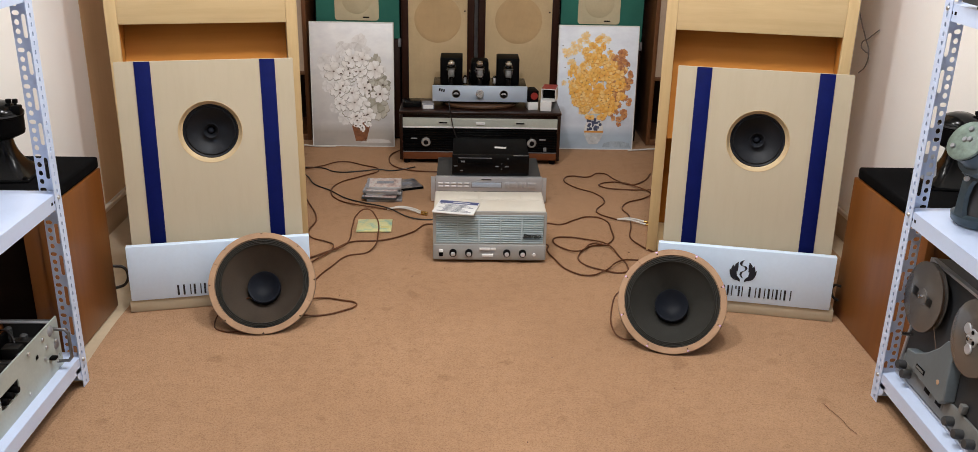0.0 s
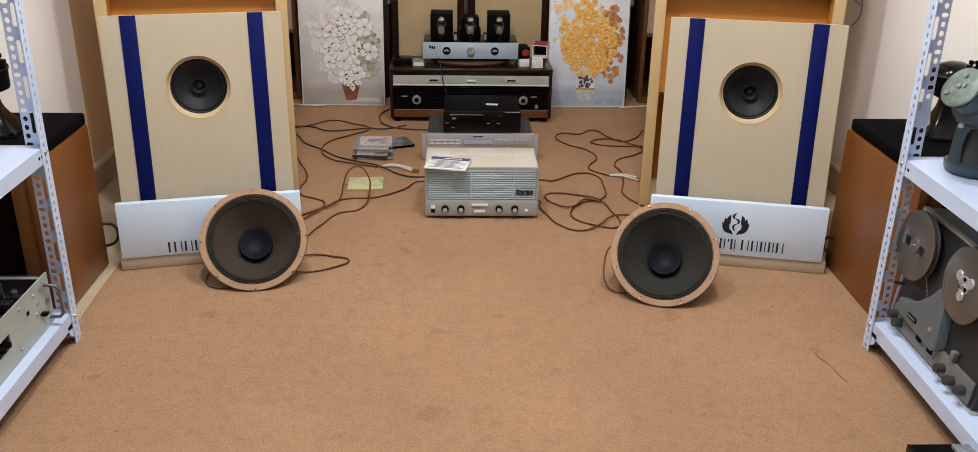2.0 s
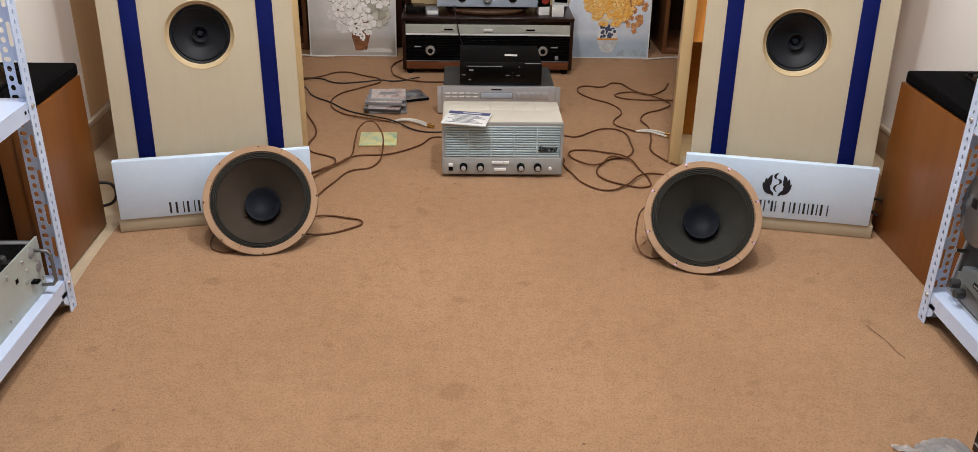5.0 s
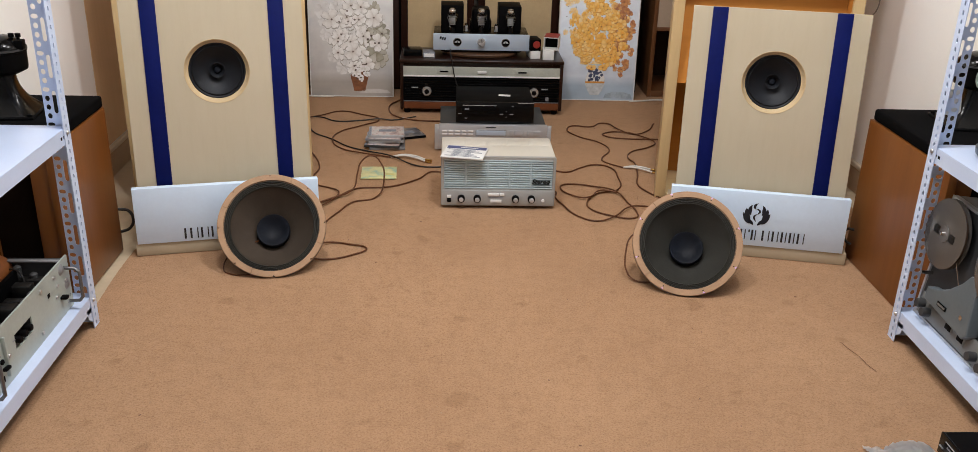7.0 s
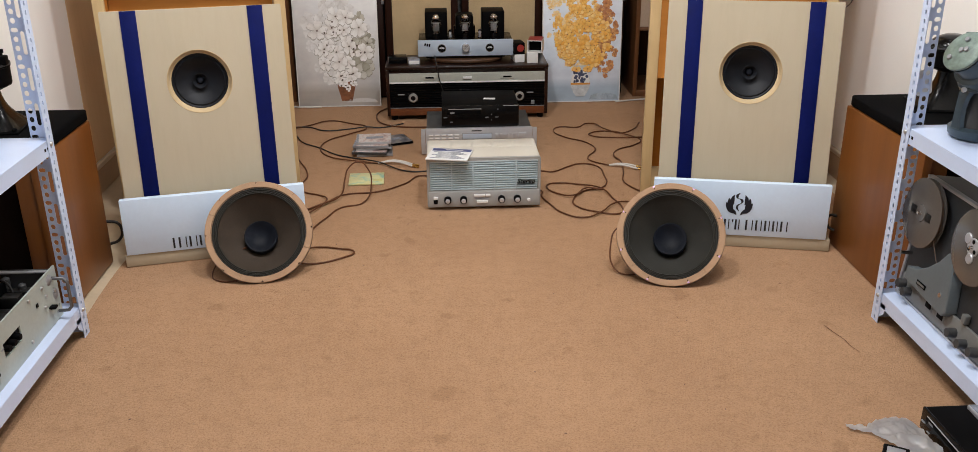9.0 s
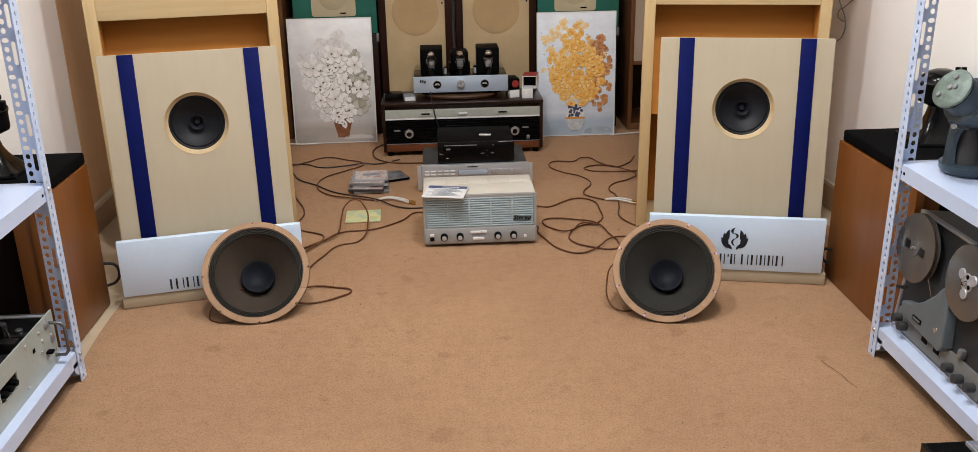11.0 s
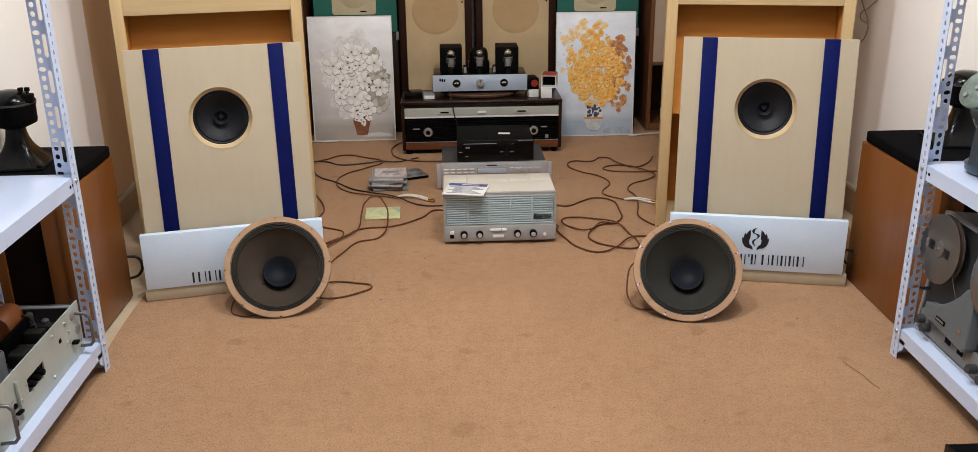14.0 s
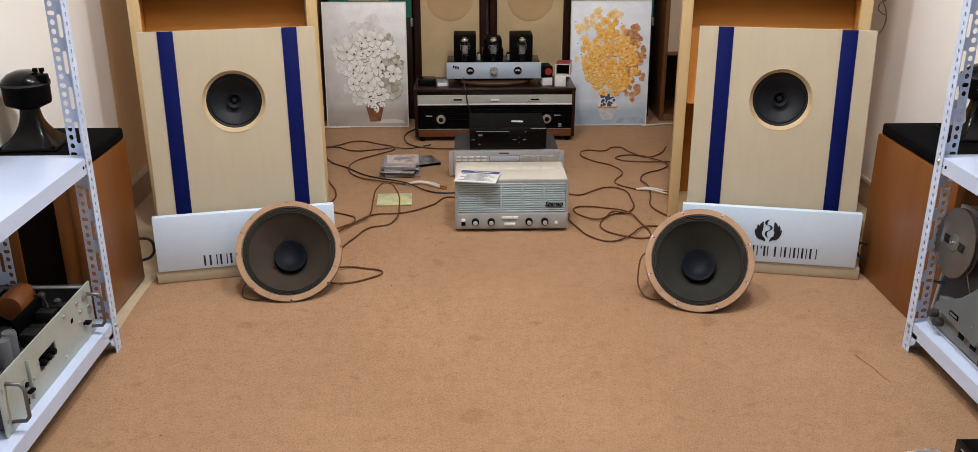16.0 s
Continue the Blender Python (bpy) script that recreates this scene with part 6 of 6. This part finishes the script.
flex("speaker_cable", [(-0.56, 2.93), (-0.52, 2.95, 0.003), (-0.46, 3.0, 0.007), (-0.41, 3.06, 0.012), (-0.40, 3.14, 0.045), (-0.39, 3.19, 0.07), (-0.355, 3.22, 0.083), (-0.32, 3.19, 0.065), (-0.305, 3.12, 0.03), (-0.33, 3.01), (-0.40, 2.97), (-0.44, 2.88), (-0.47, 2.80), (-0.50, 2.66)], M_BROWN_WIRE, BR)
flex("speaker_cable", [(-0.66, 3.62), (-0.62, 3.52), (-0.56, 3.32), (-0.57, 3.20), (-0.55, 3.14), (-0.49, 3.10), (-0.46, 3.06, 0.004), (-0.47, 2.98, 0.006), (-0.51, 2.91, 0.003), (-0.54, 2.82), (-0.52, 2.70)], M_BROWN_WIRE, BR)
flex("speaker_cable", [(-0.50, 2.575, 0.012), (-0.46, 2.61, 0.006), (-0.43, 2.628), (-0.38, 2.615), (-0.325, 2.585), (-0.36, 2.54), (-0.44, 2.503), (-0.485, 2.495, 0.008)], M_BROWN_WIRE, "brown cable tail behind a bare woofer")
flex("speaker_cable", [(-0.63, 2.50, 0.06), (-0.70, 2.50, 0.03), (-0.725, 2.45, 0.0), (-0.69, 2.40, 0.0), (-0.62, 2.40, 0.002)], M_BROWN_WIRE, "brown cable tail behind a bare woofer", 0.002)
flex("speaker_cable", [(0.27, 3.17), (0.32, 3.31), (0.37, 3.30), (0.43, 3.35), (0.49, 3.39), (0.54, 3.37), (0.56, 3.25), (0.53, 3.11), (0.46, 3.08), (0.41, 3.0), (0.41, 2.93), (0.47, 2.87), (0.55, 2.85), (0.565, 2.90), (0.55, 2.99), (0.52, 3.09, 0.006), (0.45, 3.15), (0.38, 3.17), (0.34, 3.16), (0.33, 3.12), (0.36, 3.06), (0.41, 3.02, 0.006), (0.47, 3.085, 0.009), (0.53, 3.08, 0.003)], M_BROWN_WIRE, "brown twin speaker cable in loose coils on the carpet")
flex("speaker_cable", [(0.27, 3.10), (0.305, 3.09), (0.30, 3.04), (0.32, 2.96), (0.36, 2.86), (0.42, 2.82), (0.48, 2.85, 0.005), (0.54, 2.93, 0.006), (0.59, 2.96), (0.63, 2.94), (0.66, 2.82)], M_BROWN_WIRE, BR)
c = flex("speaker_cable", [(0.60, 3.36), (0.54, 3.42), (0.53, 3.45), (0.58, 3.58), (0.55, 3.68), (0.48, 3.75), (0.44, 3.85), (0.47, 3.91), (0.55, 3.90), (0.61, 3.96), (0.67, 3.84, 0.005), (0.72, 3.80), (0.79, 3.85), (0.84, 3.96)], M_BROWN_WIRE, BR)
for dx in (0.0, 0.014):
    part("tail", wire([(0.60, 3.36, 0.004), (0.635, 3.352 - dx, 0.012), (0.67, 3.335 - dx * 1.8 + 0.012, 0.010), (0.70, 3.335 - dx * 2.2, 0.006)], 0.0035), M_WHITE_WIRE, c, "white wire tail")
    part("plug", wire([(0.70, 3.335 - dx * 2.2, 0.006), (0.722, 3.33 - dx * 2.4, 0.004)], 0.0038, 3, False, "poly"), M_GOLD, c, "gilt plug")
flex("speaker_cable", [(0.86, 3.72), (0.79, 3.73), (0.70, 3.73), (0.59, 3.77), (0.59, 3.80), (0.68, 3.83), (0.74, 3.76, 0.005), (0.79, 3.69), (0.75, 3.62), (0.67, 3.56), (0.64, 3.49), (0.65, 3.39, 0.006), (0.64, 3.28), (0.62, 3.17), (0.64, 3.10), (0.70, 2.99), (0.72, 2.85)], M_BROWN_WIRE, BR)
flex("speaker_cable", [(0.50, 2.475, 0.10), (0.462, 2.465, 0.105), (0.437, 2.43, 0.06), (0.440, 2.40, 0.015), (0.462, 2.375, 0.0), (0.51, 2.365, 0.0)], M_BROWN_WIRE, "brown cable tail behind a bare woofer", 0.0024)
flex("mains_cable", [(0.80, 4.33), (0.86, 4.345), (0.92, 4.36), (1.0, 4.37)], M_WHITE_WIRE, "white mains cable along the back of the carpet", 0.004)
flex("mains_cable", [(-0.80, 4.36), (-0.76, 4.35), (-0.70, 4.335), (-0.62, 4.34)], M_WHITE_WIRE, "white mains cable along the back of the carpet", 0.004)
t = thing("box_lead", "black lead looping out of a teak speaker box", "cable")
part("flex", wire([(-1.10, 2.580, 0.122), (-1.049, 2.60, 0.117), (-1.027, 2.60, 0.112), (-1.017, 2.60, 0.086), (-1.028, 2.60, 0.059), (-1.051, 2.60, 0.047), (-1.10, 2.585, 0.045)], 0.0045), M_BLACK_WIRE, t)
t = thing("box_lead", "black lead looping out of a teak speaker box", "cable")
part("flex", wire([(1.151, 2.535, 0.10), (1.136, 2.552, 0.095), (1.136, 2.552, 0.06), (1.151, 2.54, 0.05)], 0.004), M_BLACK_WIRE, t)
t = thing("radio_lead", "thin black lead hanging over a table radio", "cable")
part("flex", wire([(-0.07, 4.13, 0.285), (-0.065, 4.067, 0.262), (-0.06, 4.068, 0.235), (-0.05, 4.066, 0.18), (-0.03, 4.060, 0.12), (0.0, 4.03, 0.06), (0.0, 3.9, 0.006)], 0.0025), M_BLACK_WIRE, t)
t = thing("wall_wire", "thin grey wire hanging on a white wall", "cable")
part("flex", wire([(1.426, 3.48, 0.93), (1.425, 3.386, 0.829), (1.424, 3.335, 0.78), (1.422, 3.276, 0.733), (1.42, 3.224, 0.685), (1.422, 3.239, 0.641), (1.425, 3.295, 0.604)], 0.0022), M_SILVER_D, t)
part("flex_end", wire([(1.425, 3.182, 0.775), (1.42, 3.241, 0.738), (1.416, 3.286, 0.705), (1.419, 3.259, 0.689), (1.42, 3.224, 0.687)], 0.0022), M_SILVER_D, t)
t = thing("white_card", "small white card fixed to a white shelf post", "card", pose(1.088, 2.0742, 0.590))
part("sheet", plate([rect_pts(0.0, 0.038, 0.0, 0.062, 0.008)], 0.0016, pose(0, 0, 0, 0, -8, 0)), M_WHITE, t)
t = thing("dark_case", "flat dark blue-grey equipment case on a steel shelf", "case", pose(1.058, 1.55, 1.0055))
part("body", slab(0.0, 0.27, 0.0, 0.44, 0.008, 0.09, 0.006), M_HORN_BLUE, t)
for fx in (0.03, 0.24):
    for fy in (0.04, 0.40):
        part("foot", knob(0.012, 0.0085, pose(fx, fy, -0.0002), None, 14), M_BLACK, t)

# the player, disc case and film by the shelf's foot
disc_player(pose(0.948, 1.571, 0.001, 0, 0, -90), "black disc player on the carpet by a steel shelf", 0.36, 0.19, 0.053)
disc_case(pose(1.158, 1.415, 0.0546, 0, 0, 90), "clear disc case on a black player", M_SILVER, M_GREY_PRINT)


def film_bag(label):
    t = thing("plastic_bag", label, "bag", pose(0.875, 1.555, 0))
    bm = bmesh.new()
    nx, ny = 34, 22
    grid = []
    for i in range(nx):
        row = []
        for j in range(ny):
            u, v = i / (nx - 1), j / (ny - 1)
            x = -0.078 + 0.145 * u
            half = 0.008 + 0.085 * min(1, max(0, (u - 0.28) * 1.7)) ** 0.7
            y = (v - 0.5) * 2 * half + 0.025 - 0.085 * u ** 1.4
            p = Vector((x * 24, y * 30, 0))
            zz = 0.004 + 0.020 * math.sin(math.pi * v) * min(1, u * 1.6) * (0.6 + 0.5 * noise.noise(p)) + 0.010 * abs(noise.noise(p * 2.3)) + 0.004 * noise.noise(p * 5)
            row.append(bm.verts.new((x + 0.005 * noise.noise(p * 1.7), y + 0.008 * noise.noise(p * 1.3 + Vector((3, 1, 0))), max(zz, 0.002))))
        grid.append(row)
    for i in range(nx - 1):
        for j in range(ny - 1):
            bm.faces.new((grid[i][j], grid[i + 1][j], grid[i + 1][j + 1], grid[i][j + 1]))
    part("film", bm, M_BAG, t, "crumpled cloudy film", 80)
    return t


film_bag("crumpled translucent plastic bag on the carpet")
t = thing("small_gadget", "small dark gadget with a silver face on the carpet", "gadget", pose(0.845, 1.415, 0.0005, 0, 0, 60))
part("body", slab(0, 0.07, 0, 0.05, 0, 0.018, 0.003), M_BLACK, t)
part("face", slab(0.012, 0.06, 0.008, 0.042, 0.0178, 0.0192, 0.0005), M_SILVER, t)


# lint and a stray thread on the carpet
t = thing("lint", "pale and dark specks of lint scattered on the carpet", "lint", None, "", "stuff")
rnd = random.Random(77)
bm, bm2 = bmesh.new(), bmesh.new()
for k in range(130):
    x, y = rnd.uniform(-0.9, 0.95), rnd.uniform(1.2, 3.9)
    s_ = rnd.uniform(0.0012, 0.0032)
    slab(-s_, s_ * rnd.uniform(0.6, 1.6), -s_ * 0.6, s_ * 0.6, 0, s_ * 0.7, s_ * 0.25, pose(x, y, 0.0006, rnd.uniform(-20, 20), 0, rnd.uniform(0, 180)), bm if k % 3 else bm2, 1)
part("pale_specks", bm, M_GASKET, t)
part("dark_specks", bm2, M_MIDWOOD, t)
t = thing("stray_thread", "thin dark thread lying on the carpet", "thread")
part("strand", wire([(0.925, 2.03, 0.0015), (0.935, 1.99, 0.0015), (0.945, 1.955, 0.002), (0.949, 1.92, 0.0015), (0.958, 1.89, 0.0015)], 0.0006), M_BROWN_WIRE, t)
